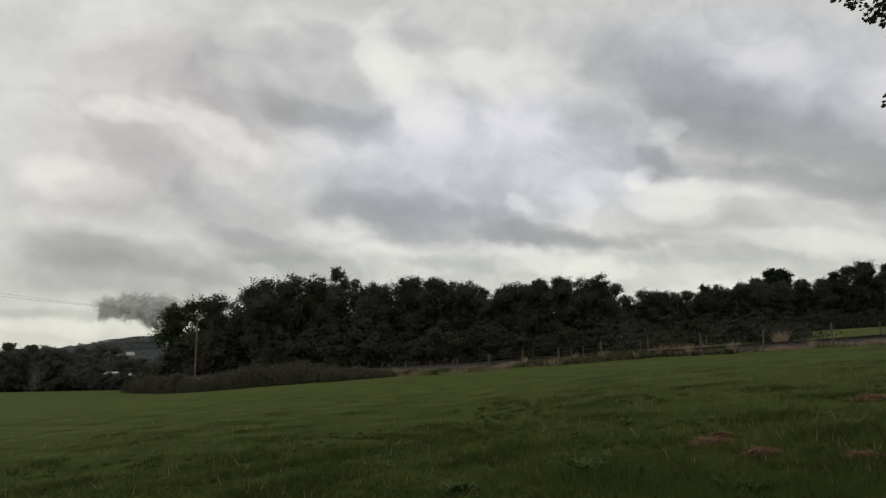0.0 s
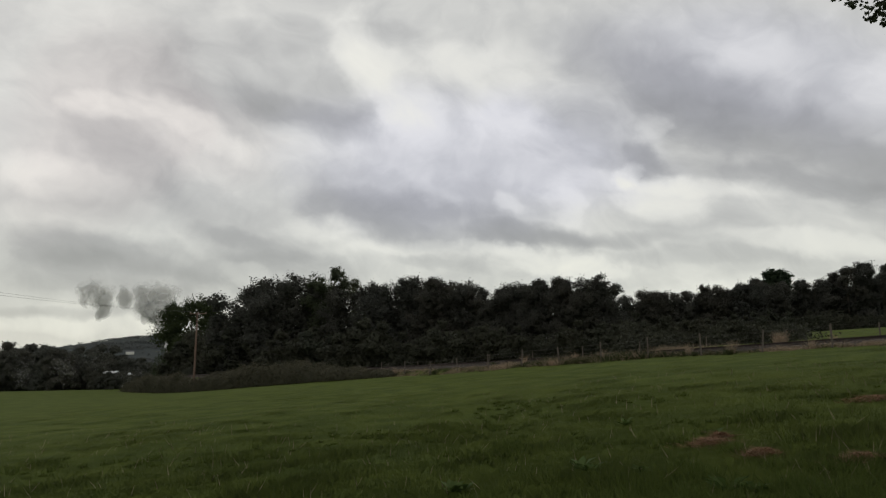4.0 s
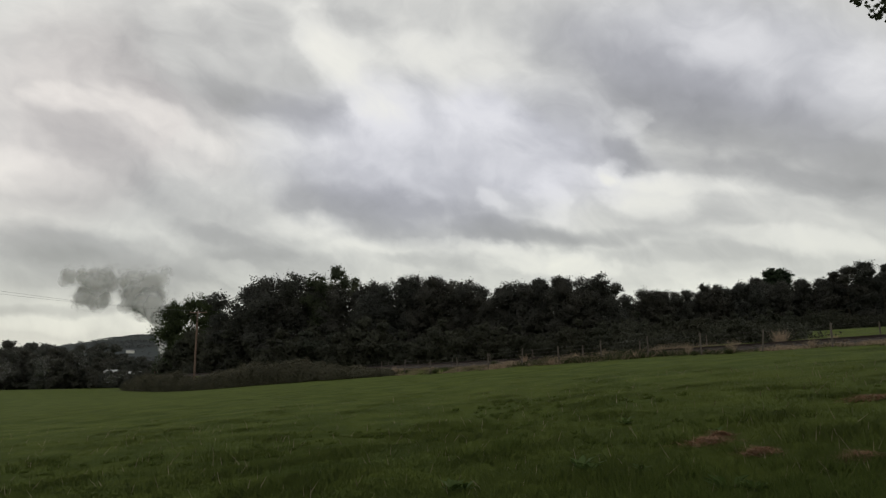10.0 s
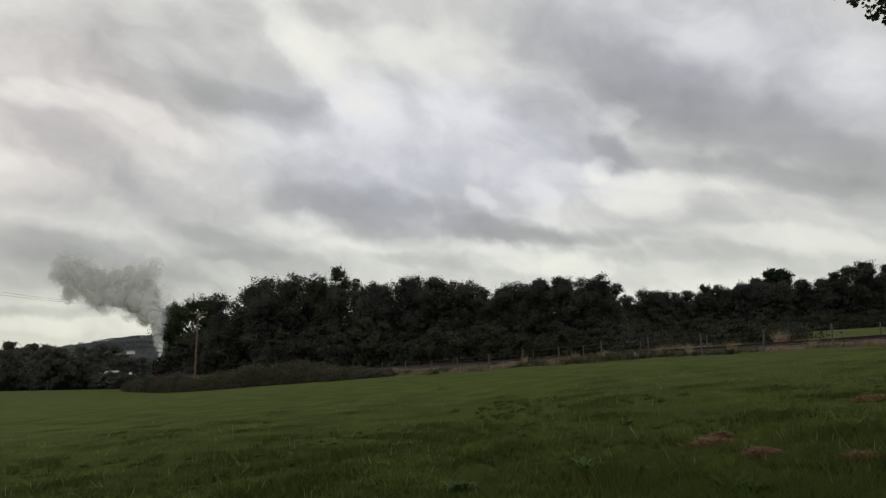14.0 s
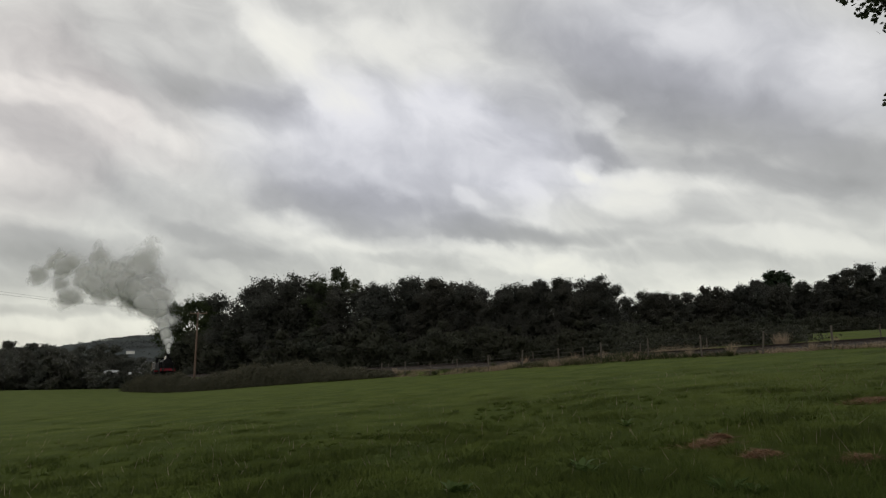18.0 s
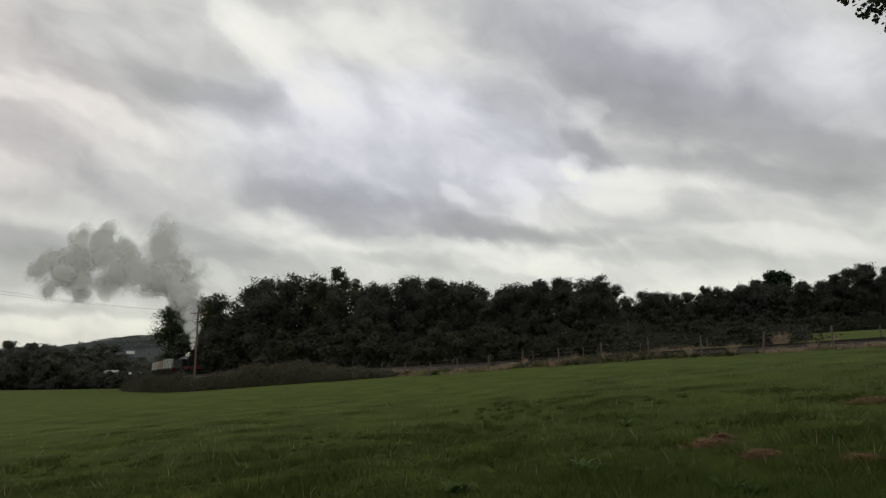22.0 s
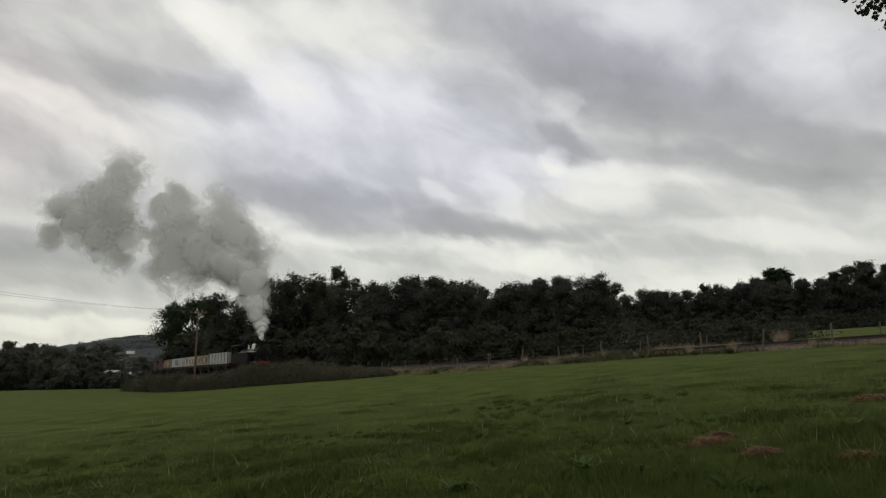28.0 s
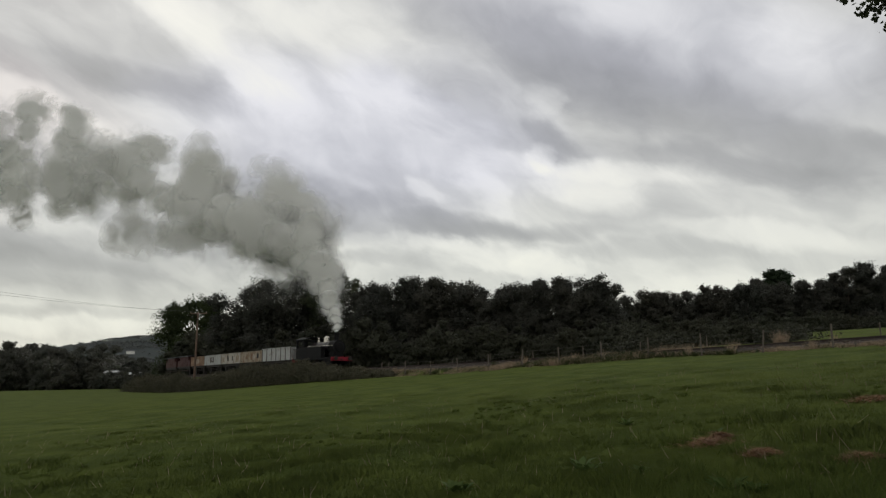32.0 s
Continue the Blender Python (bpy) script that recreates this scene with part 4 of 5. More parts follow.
def build_grass():
    r = np.random.default_rng(41)
    n = 78000
    dist = 5.5 * (60 / 5.5) ** (r.uniform(0, 1, n) ** 1.15)
    ang = np.radians(r.uniform(-40, 40, n))
    cx, cy = dist * np.sin(ang), dist * np.cos(ang)
    keep = (0.754 * cx + 0.657 * cy < 35.5) & (r.uniform(0, 1, n) > (dist - 25) / 36)
    cx, cy, dist = cx[keep], cy[keep], dist[keep]
    clump = np.sin(cx * 1.7 + 2 * np.sin(cy * 0.9)) * np.sin(cy * 1.3 + np.sin(cx * 1.1))
    per = 7
    x = np.repeat(cx, per) + r.normal(0, 0.06, len(cx) * per) * np.repeat(0.6 + dist / 14, per)
    y = np.repeat(cy, per) + r.normal(0, 0.06, len(cx) * per) * np.repeat(0.6 + dist / 14, per)
    tall = np.repeat((0.05 + 0.08 * np.clip(clump - 0.15, 0, 1)) * np.clip(1.45 - dist / 26, 0.5, 1.2), per)
    wide = np.repeat(0.006 + 0.0005 * dist, per)
    c = blades(r, x, y, land(x, y) - 0.01, tall, wide, 0.7)
    # tussocks, most of them on the rough side
    m = 420
    knot = r.integers(0, 46, m)
    kd, ka = 6.2 * (20 / 6.2) ** (r.uniform(0, 1, 46) ** 1.9), np.where(np.arange(46) < 32, r.uniform(4, 37, 46), r.uniform(-36, 4, 46))
    td, ta = kd[knot] * (1 + r.normal(0, 0.035, m)), np.radians(ka[knot] + r.normal(0, 2.2, m))
    tx, ty = np.repeat(td * np.sin(ta), 60), np.repeat(td * np.cos(ta), 60)
    size = np.repeat(r.uniform(0.4, 1.0, m) ** 2 + 0.3, 60) * np.repeat(np.clip(1.35 - td / 22, 0.5, 1), 60)
    tx, ty = tx + r.normal(0, 0.09, m * 60) * size, ty + r.normal(0, 0.09, m * 60) * size
    tussocks = blades(r, tx, ty, land(tx, ty) - 0.01, 0.18 * size, np.full(m * 60, 0.012), 0.5)
    tagged(new("rough_tussocks", quads_mesh("rough_tussocks", tussocks, TUSSOCK)), "darker coarse grass tussocks in the mown meadow", "grass", kind="stuff")
    tagged(new("meadow_grass", quads_mesh("meadow_grass", c, GRASS)), "short dark green meadow grass in uneven tufts", "grass", kind="stuff")
    # seed heads and bents
    n = 900
    dist, ang = r.uniform(6, 26, n), np.radians(r.uniform(-38, 38, n))
    x, y = dist * np.sin(ang), dist * np.cos(ang)
    c = blades(r, x, y, land(x, y), np.full(n, 0.17), np.full(n, 0.008), 0.45)
    tagged(new("grass_bents", quads_mesh("grass_bents", c, HAY)), "scattered pale dry grass bents in the meadow", "grass", kind="stuff")
    # rough grass in patches under the fences, some dry, some green
    tufts = 2300
    ts = r.uniform(-3.0, 17.5, tufts) * 3.42
    patch = np.sin(ts * 0.9 + 1.2) * np.sin(ts * 0.37) + r.normal(0, 0.4, tufts) - 0.02
    rough = 0.05 + r.uniform(0.3, 1.0, tufts) * (0.62 * np.exp(-((ts - 16.5) / 4.5) ** 2) + 0.55 * np.exp(-((ts - 23.5) / 3.5) ** 2)) + 0.16 * np.clip(patch, 0, 1) + 0.10 * r.uniform(0, 1, tufts)
    away = np.where(r.uniform(0, 1, tufts) < np.where(ts > 20, 0.5, 0.66), np.where(ts > 24, r.uniform(-0.1, 1.9, tufts), r.normal(0.5, 0.6, tufts)), r.normal(5.6, 0.5, tufts))
    rough = np.where((away > 3) & (ts > 20), rough + 0.42 * r.uniform(0, 1, tufts) ** 2, rough)
    rough = np.where((away < 3) & (ts > 25), rough + 0.16 * r.uniform(0, 1, tufts) ** 2, rough)
    each = 40
    n = tufts * each
    s, off = np.repeat(ts, each) + r.normal(0, 0.16, n), np.repeat(away, each) + r.normal(0, 0.16, n)
    x, y = FENCE_A.x + FENCE_D.x * s + 0.754 * off, FENCE_A.y + FENCE_D.y * s + 0.657 * off
    tall = np.repeat(0.05 + 0.72 * rough, each)
    c = blades(r, x, y, land(x, y) - 0.02, tall, np.full(n, 0.026), 0.75)
    split = r.uniform(0, 1, n) < np.repeat(np.where(away > 3, 0.85, np.where(np.abs(ts - 23.5) < 4, 0.15, np.where(patch > 0.05, 0.85, np.where(patch < -0.25, 0.1, 0.45)))), each)
    tagged(new("dry_verge_grass", quads_mesh("dry_verge_grass", c[split], HAY)), "tall straw-coloured grass along the fence", "grass", kind="stuff")
    tagged(new("green_verge_grass", quads_mesh("green_verge_grass", c[~split], VERGE)), "tall dull green weeds along the fence", "grass", kind="stuff")


build_grass()


# ---- the train ----
def arc_plate(bm, x0, x1, half, rise, z, thick=0.04, n=10):
    """A curved roof from x0 to x1."""
    rows = []
    for x in (x0, x1):
        for dz in (0, thick):
            rows.append([bm.verts.new((x, half * (2 * k / n - 1), z + rise * (1 - (2 * k / n - 1) ** 2) + dz)) for k in range(n + 1)])
    a, b, c, d = rows
    for k in range(n):
        bm.faces.new((a[k], a[k + 1], c[k + 1], c[k]))
        bm.faces.new((b[k], d[k], d[k + 1], b[k + 1]))
        bm.faces.new((a[k], b[k], b[k + 1], a[k + 1]))
        bm.faces.new((c[k], c[k + 1], d[k + 1], d[k]))
    for k in (0, n):
        bm.faces.new((a[k], c[k], d[k], b[k]))


WHEELSETS = []


def wheelset(parent, x, radius, spokes, label):
    """An axle with its two wheels, turning as one."""
    bm = bmnew()
    tube(bm, (0, -0.9, 0), (0, 0.9, 0), 0.07, n=8)
    for side in (-1, 1):
        y = side * 0.72
        tube(bm, (0, y - 0.06, 0), (0, y + 0.06, 0), radius, n=24)
        tube(bm, (0, y - side * 0.02, 0), (0, y - side * 0.09, 0), radius + 0.03, n=24)
        for k in range(spokes):
            a = 2 * math.pi * k / spokes
            box(bm, math.cos(a) * radius * 0.5, y + side * 0.07, math.sin(a) * radius * 0.5, radius * 0.8, 0.03, 0.07, turn=Matrix.Rotation(-a, 4, "Y"))
    ob = part("wheelset", bm, IRON, parent, label)
    ob.matrix_basis = pose(x, 0, radius)
    WHEELSETS.append((ob, x, radius))
    return ob


def buffers(parent, x, way):
    for y in (-0.87, 0.87):
        bm = bmnew()
        tube(bm, (x, y, 1.05), (x + way * 0.38, y, 1.05), 0.1, 0.07, 10)
        tube(bm, (x + way * 0.38, y, 1.05), (x + way * 0.44, y, 1.05), 0.22, 0.2, 14)
        part("buffer", bm, IRON, parent)


def build_loco():
    loco = thing("steam_locomotive", car_pose(140), "black side-tank steam locomotive with red buffer beam", "locomotive")
    bm = bmnew()
    box(bm, 0, 0, 1.16, 8.3, 2.5, 0.06, 0.01)
    part("running_plate", bm, BLACK_PAINT, loco)
    bm = bmnew()
    box(bm, 0, 0.62, 0.86, 7.9, 0.05, 0.55)
    box(bm, 0, -0.62, 0.86, 7.9, 0.05, 0.55)
    part("frame", bm, BLACK_PAINT, loco)
    for x, way in ((4.15, 1), (-4.15, -1)):
        bm = bmnew()
        box(bm, x, 0, 1.02, 0.09, 2.5, 0.42, 0.015)
        part("buffer_beam", bm, RED_PAINT, loco, "bright red painted buffer beam")
        buffers(loco, x, way)
        bm = bmnew()
        tube(bm, (x, 0, 1.0), (x + way * 0.3, 0, 0.9), 0.05, n=8)
        part("coupling_hook", bm, IRON, loco)
    bm = bmnew()
    for side in (-1, 1):
        box(bm, 0.4, side * 1.24, 1.08, 7.4, 0.03, 0.16)
    part("valance", bm, BLACK_PAINT, loco)
    bm = bmnew()
    tube(bm, (-1.9, 0, 2.25), (2.55, 0, 2.25), 0.66, n=28)
    for x in (-1.2, -0.2, 0.8, 1.8):
        tube(bm, (x - 0.03, 0, 2.25), (x + 0.03, 0, 2.25), 0.675, n=28)
    part("boiler", bm, MAROON_PAINT, loco, "dark maroon boiler barrel")
    bm = bmnew()
    tube(bm, (2.55, 0, 2.25), (3.72, 0, 2.25), 0.72, n=28)
    box(bm, 3.1, 0, 1.5, 1.0, 1.15, 0.7, 0.03)
    smokebox = part("smokebox", bm, BLACK_PAINT, loco)
    bm = bmnew()
    tube(bm, (3.70, 0, 2.25), (3.80, 0, 2.25), 0.56, 0.42, 24)
    tube(bm, (3.79, 0, 2.25), (3.90, 0, 2.25), 0.05, n=8)
    box(bm, 3.88, 0, 2.25, 0.03, 0.5, 0.04)
    part("smokebox_door", bm, BLACK_PAINT, smokebox)
    bm = bmnew()
    turned(bm, [(0.36, -0.1), (0.27, 0.02), (0.23, 0.12), (0.24, 0.62), (0.31, 0.68), (0.31, 0.76), (0.25, 0.80)], 18, (3.15, 0, 2.93))
    part("chimney", bm, BLACK_PAINT, loco)
    bm = bmnew()
    turned(bm, [(0.42, -0.1), (0.33, 0.06), (0.31, 0.42), (0.24, 0.56), (0.10, 0.63)], 18, (1.15, 0, 2.86))
    part("dome", bm, BRIGHT, loco, "polished bright metal steam dome")
    bm = bmnew()
    turned(bm, [(0.24, -0.1), (0.17, 0.05), (0.13, 0.35), (0.2, 0.45), (0.15, 0.52)], 14, (-0.55, 0, 2.87))
    part("safety_valve", bm, BRIGHT, loco, "polished safety valve cover")
    for side in (-1, 1):
        bm = bmnew()
        box(bm, 0.1, side * 0.95, 1.78, 3.9, 0.56, 1.18, 0.05)
        part("side_tank", bm, BLACK_PAINT, loco, "dark side tank with rounded edges")
        bm = bmnew()
        tube(bm, (-1.6, side * 1.05, 2.47), (3.6, side * 0.78, 2.42), 0.022, n=6)
        part("handrail", bm, BRIGHT, loco)
    # cab with openings
    bm = bmnew()
    for side in (-1, 1):
        box(bm, -2.55, side * 1.2, 1.75, 1.7, 0.05, 1.15)
        box(bm, -1.83, side * 1.2, 2.75, 0.26, 0.05, 0.9)
        box(bm, -3.27, side * 1.2, 2.75, 0.26, 0.05, 0.9)
        box(bm, -2.55, side * 1.2, 3.17, 1.7, 0.05, 0.12)
    for x in (-1.72, -3.38):
        box(bm, x, 0, 1.75, 0.05, 2.36, 1.15)
        box(bm, x, 0, 2.72, 0.05, 0.5, 0.8)
        for side in (-1, 1):
            box(bm, x, side * 1.08, 2.72, 0.05, 0.25, 0.8)
        box(bm, x, 0, 3.16, 0.05, 2.36, 0.14)
    cab = part("cab", bm, BLACK_PAINT, loco, "dark cab with open sides")
    bm = bmnew()
    arc_plate(bm, -3.65, -1.4, 1.32, 0.28, 3.22)
    part("cab_roof", bm, BLACK_PAINT, cab)
    bm = bmnew()
    box(bm, -3.8, 0, 1.75, 0.75, 2.36, 1.15, 0.03)
    bunker = part("bunker", bm, MAROON_PAINT, loco)
    bm = bmnew()
    r = np.random.default_rng(3)
    for _ in range(40):
        box(bm, -3.8 + r.uniform(-0.3, 0.3), r.uniform(-1.0, 1.0), 2.36 + r.uniform(0, 0.14), 0.2, 0.2, 0.16, 0.03, Matrix.Rotation(r.uniform(0, 3), 4, ball(r, 1)[0].tolist()))
    part("coal", bm, PANEL_BLACK, bunker, "heap of black coal")
    for side in (-1, 1):
        bm = bmnew()
        box(bm, 3.35, side * 0.98, 0.72, 1.1, 0.42, 0.5, 0.06)
        part("cylinder", bm, BLACK_PAINT, loco)
        bm = bmnew()
        tube(bm, (-1.7, side * 0.98, 0.62), (2.0, side * 0.98, 0.62), 0.05, n=6)
        part("coupling_rod", bm, RAIL_STEEL, loco)
        bm = bmnew()
        box(bm, -2.55, side * 1.2, 0.75, 0.5, 0.2, 0.05)
        box(bm, -2.55, side * 1.2, 0.45, 0.5, 0.2, 0.05)
        part("cab_step", bm, BLACK_PAINT, loco)
    for x in (-1.9, 0.2, 2.2):
        wheelset(loco, x, 0.62, 12, "spoked driving wheels on their axle")
    return loco


def wagon_base(ob, length, gauge=1.1):
    bm = bmnew()
    for side in (-1, 1):
        box(bm, 0, side * 1.0, 1.02, length, 0.1, 0.25)
    for x in (-length / 2 + 0.06, length / 2 - 0.06):
        box(bm, x, 0, 1.02, 0.12, 2.3, 0.3)
    part("underframe", bm, IRON, ob)
    buffers(ob, length / 2, 1)
    buffers(ob, -length / 2, -1)
    for x in (-length * 0.28, length * 0.28):
        wheelset(ob, x, 0.48, 0, "wheels on their axle")
        for side in (-1, 1):
            bm = bmnew()
            box(bm, x, side * 1.02, 0.62, 0.3, 0.14, 0.36, 0.03)
            box(bm, x, side * 1.02, 0.84, 1.0, 0.09, 0.07, 0.02)
            part("axle_guard", bm, IRON, ob)
    bm = bmnew()
    box(bm, 0.2, -1.1, 0.62, length * 0.42, 0.04, 0.07, turn=Matrix.Rotation(0.09, 4, "Y"))
    part("brake_lever", bm, IRON, ob)


def build_wagon(s, length, paint, label, ribs, tall, patches):
    """An open steel wagon; the body is hollow."""
    ob = thing("open_wagon", car_pose(s), label, "railway wagon", "wagons of the train")
    body = length - 0.1
    wagon_base(ob, body)
    bm = bmnew()
    box(bm, 0, 0, 1.2, body, 2.4, 0.07)
    part("floor", bm, IRON, ob)
    mid = 1.2 + tall / 2
    for side in (-1, 1):
        bm = bmnew()
        box(bm, 0, side * 1.2, mid, body, 0.05, tall)
        wall = part("side_wall", bm, paint, ob)
        for k in range(ribs + 1):
            x = -body / 2 + 0.08 + (body - 0.16) * k / ribs
            bm = bmnew()
            box(bm, x, side * 1.245, mid, 0.09 if 0 < k < ribs else 0.14, 0.05, tall, 0.01)
            part("rib", bm, RIB_PAINT if ribs > 3 else paint, wall)
        bm = bmnew()
        box(bm, 0, side * 1.225, 1.2 + tall, body, 0.12, 0.07, 0.01)
        part("top_rail", bm, paint, wall)
        for px, pz, w, h, mat in patches:
            bm = bmnew()
            box(bm, -side * px, side * 1.232, 1.2 + pz, w, 0.012, h)
            part("painted_panel", bm, mat, wall)
    for x in (-body / 2 + 0.03, body / 2 - 0.03):
        bm = bmnew()
        box(bm, x, 0, mid, 0.05, 2.34, tall)
        box(bm, x + math.copysign(0.04, x), 0.55, mid, 0.06, 0.1, tall)
        box(bm, x + math.copysign(0.04, x), -0.55, mid, 0.06, 0.1, tall)
        part("end_wall", bm, paint, ob)
    return ob


def build_van(s):
    van = thing("brake_van", car_pose(s), "dark maroon wooden brake van with verandas and curved roof", "railway wagon", "wagons of the train")
    length = 7.3
    wagon_base(van, length)
    bm = bmnew()
    box(bm, 0, 0, 1.2, length, 2.4, 0.1)
    part("floor", bm, IRON, van)
    for side in (-1, 1):
        bm = bmnew()
        box(bm, 0, side * 1.15, 2.0, 4.6, 0.06, 1.5)
        wall = part("side_wall", bm, VAN_PAINT, van)
        for k in range(24):
            bm = bmnew()
            box(bm, -2.2 + 4.4 * k / 23, side * 1.185, 2.0, 0.172, 0.02, 1.46, 0.006)
            part("plank", bm, VAN_PAINT, wall)
        for x in (-2.95, 2.95):
            bm = bmnew()
            box(bm, x, side * 1.15, 1.72, 1.35, 0.06, 0.95)
            part("veranda_side", bm, VAN_PAINT, van)
        for x in (-3.58, -2.3, 2.3, 3.58):
            bm = bmnew()
            box(bm, x, side * 1.14, 2.0, 0.1, 0.1, 1.52)
            part("veranda_post", bm, VAN_PAINT, van)
        bm = bmnew()
        box(bm, 0, side * 1.23, 0.62, 6.6, 0.22, 0.05)
        part("footboard", bm, SLEEPER_WOOD, van)
    for x in (-2.3, 2.3):
        bm = bmnew()
        box(bm, x, 0, 2.0, 0.06, 2.26, 1.5)
        part("end_wall", bm, VAN_PAINT, van)
    bm = bmnew()
    arc_plate(bm, -3.72, 3.72, 1.28, 0.26, 2.75, 0.05)
    part("roof", bm, BLACK_PAINT, van, "dark curved roof")
    bm = bmnew()
    tube(bm, (0.6, 0.3, 2.9), (0.6, 0.3, 3.35), 0.07, n=10)
    part("stove_pipe", bm, IRON, van)
    return van


LOCO = build_loco()
LOCO.scale = (1.0, 1.04, 1.04)
CARS = [(LOCO, -4.6)]
for gap, (length, paint, label, ribs, tall, patches) in (
        (3.75, (7.5, GREY_PAINT, "pale grey hopper wagon with dark upright ribs", 6, 1.5, ())),
        (10.75, (6.5, TAN_PAINT, "weathered pale wagon with rust and a black patch", 3, 1.35, ((2.0, 0.75, 0.5, 0.6, PANEL_BLACK), (0.2, 0.7, 0.5, 0.8, RUST_PAINT), (-1.2, 0.75, 0.4, 0.6, RUST_PAINT), (1.0, 0.7, 0.6, 0.7, CREAM_PAINT)))),
        (17.5, (7.0, CREAM_PAINT, "weathered cream wagon with dark painted marks", 3, 1.35, ((-0.9, 0.75, 0.5, 0.7, PANEL_BLACK), (0.7, 0.72, 0.4, 0.6, RIB_PAINT), (2.4, 0.6, 0.9, 0.8, TAN_PAINT), (-2.4, 0.6, 0.4, 0.6, TAN_PAINT)))),
        (24.4, (6.8, GREY_PAINT, "weathered light grey wagon with a grey panel", 3, 1.35, ((-0.2, 0.7, 1.5, 0.7, RIB_PAINT), (-0.2, 0.75, 0.9, 0.4, GREY_PAINT)))),
        (31.15, (6.7, RUST_PAINT, "brown rusted open wagon", 3, 1.35, ((0.0, 0.7, 2.2, 0.7, TAN_PAINT),)))):
    CARS.append((build_wagon(150 + gap, length, paint, label, ribs, tall, patches), gap))
CARS.append((build_van(190), 38.6))
CARS.append((build_van(200), 46.9))


# ---- smoke ----
def puff_mesh(seed, size, material, lumps=16, soft=0.8):
    """A billow: a rounded heap of smaller lumps, dense in its heart and thin at its rim."""
    r = np.random.default_rng(seed)
    bm = bmnew()
    bmesh.ops.create_icosphere(bm, subdivisions=4, radius=1.0)
    sphere = np.array([v.co[:] for v in bm.verts])
    skin = [[v.index for v in f.verts] for f in bm.faces]
    bm.free()
    front = [f for f in skin if sphere[f, 1].mean() < -0.36]
    heads, wide = ball(r, lumps), r.uniform(0.28, 0.6, lumps)
    near = np.arccos(np.clip(sphere @ heads.T, -1, 1)) / wide
    bulge = (np.exp(-near ** 2) * wide).max(axis=1)
    verts = sphere * (size * (0.66 + 0.8 * bulge))[:, None] * np.array([r.uniform(0.9, 1.35), 0.24, r.uniform(0.75, 1.1)])
    rim = 0.98 - np.hypot(sphere[:, 0], sphere[:, 2])
    me = mesh_of("smoke_puff", verts, front, material, True)
    me.attributes.new("smoke_depth", "FLOAT", "POINT").data.foreach_set("value", np.clip(rim / soft, 0, 1).astype(np.float32))
    return me


JETS = [puff_mesh(220 + k, 0.55 + 0.36 * k, JET, 16, 0.9) for k in range(12)]
SMALL = [puff_mesh(236 + k, 2.3 + 0.45 * k, YOUNG_SMOKE, 18, 0.85) for k in range(4)]
BILLOWS = [puff_mesh(200 + k, 3.3 + 0.36 * k, SMOKE, 24, 0.9) for k in range(5)]
BIG = [puff_mesh(230 + k, 4.5 + 0.45 * k, SMOKE, 28, 1.0) for k in range(4)]
HUGE = [puff_mesh(260 + k, 5.6 + 0.5 * k, SMOKE, 30, 1.0) for k in range(4)]
HAZES = [puff_mesh(210 + k, 5.2 + 0.7 * k, OLD_SMOKE, 16, 1.0) for k in range(4)]
MISTS = [puff_mesh(250 + k, 5.0 + 0.8 * k, MIST, 16, 1.0) for k in range(3)]
PUFFS, WISPS = [], []
# how hard the engine blows: seconds, share of the full smoke
BLAST = [(-7, 0.6), (-5, 1.0), (-1.4, 1.0), (-1.0, 0.04), (1.7, 0.04), (2.1, 1.0), (5.9, 1.0), (6.2, 0.04), (7.4, 0.04), (7.8, 1.0), (19.5, 1.0),
         (19.9, 0.03), (21.3, 0.03), (21.8, 1.0), (23.2, 1.0), (23.8, 0.5), (24.8, 0.5), (25.4, 1.0), (33, 1.0)]


def build_smoke():
    r = np.random.default_rng(77)
    for k, born in enumerate(np.arange(-7.0, 32.2, 0.122)):
        if r.uniform(0, 1) > np.interp(born, *zip(*BLAST)):
            continue
        shape, wait = ((SMALL[k % 4], 0.35), (BILLOWS[k % 5], 0.7), (BIG[k % 4], 1.2), (BILLOWS[(k + 2) % 5], 0.9), (HAZES[k % 4], 1.4), (HUGE[k % 4], 1.7))[(0, 5, 2, 3, 5, 2, 4)[k % 7] if born > 21.5 else (0, 1, 2, 3, 1, 2, 4)[k % 7] if born > 10 else (4, 2, 1, 2, 4, 2, 3)[k % 7]]
        ob = tagged(new("smoke_puff", shape), "soft grey billow of locomotive smoke", "smoke", "smoke of the locomotive")
        PUFFS.append((ob, float(born + wait), ball(r, 1)[0], wait, float(r.uniform(-9, 9)), float(r.uniform(0, 360)), float(r.uniform(0.15, 1.0))))
    for k in range(7):
        ob = tagged(new("smoke_wisp", MISTS[k % 3]), "thin veil of old smoke lying over the valley", "smoke", "old smoke in the valley")
        WISPS.append((ob, -92.0 + 7.5 * k, 141.0 + 1.5 * (k % 3), -1.0 + 1.1 * (k % 4), float(r.uniform(0.35, 0.8))))
    for k in range(12):
        ob = tagged(new("smoke_puff", JETS[k]), "dense pale smoke over the chimney", "smoke", "smoke of the locomotive")
        PUFFS.append((ob, 99.0, ball(r, 1)[0], 0.02 + 0.02 * k + 0.006 * k * k, 20.0, 50.0 * k, 0.3))


build_smoke()


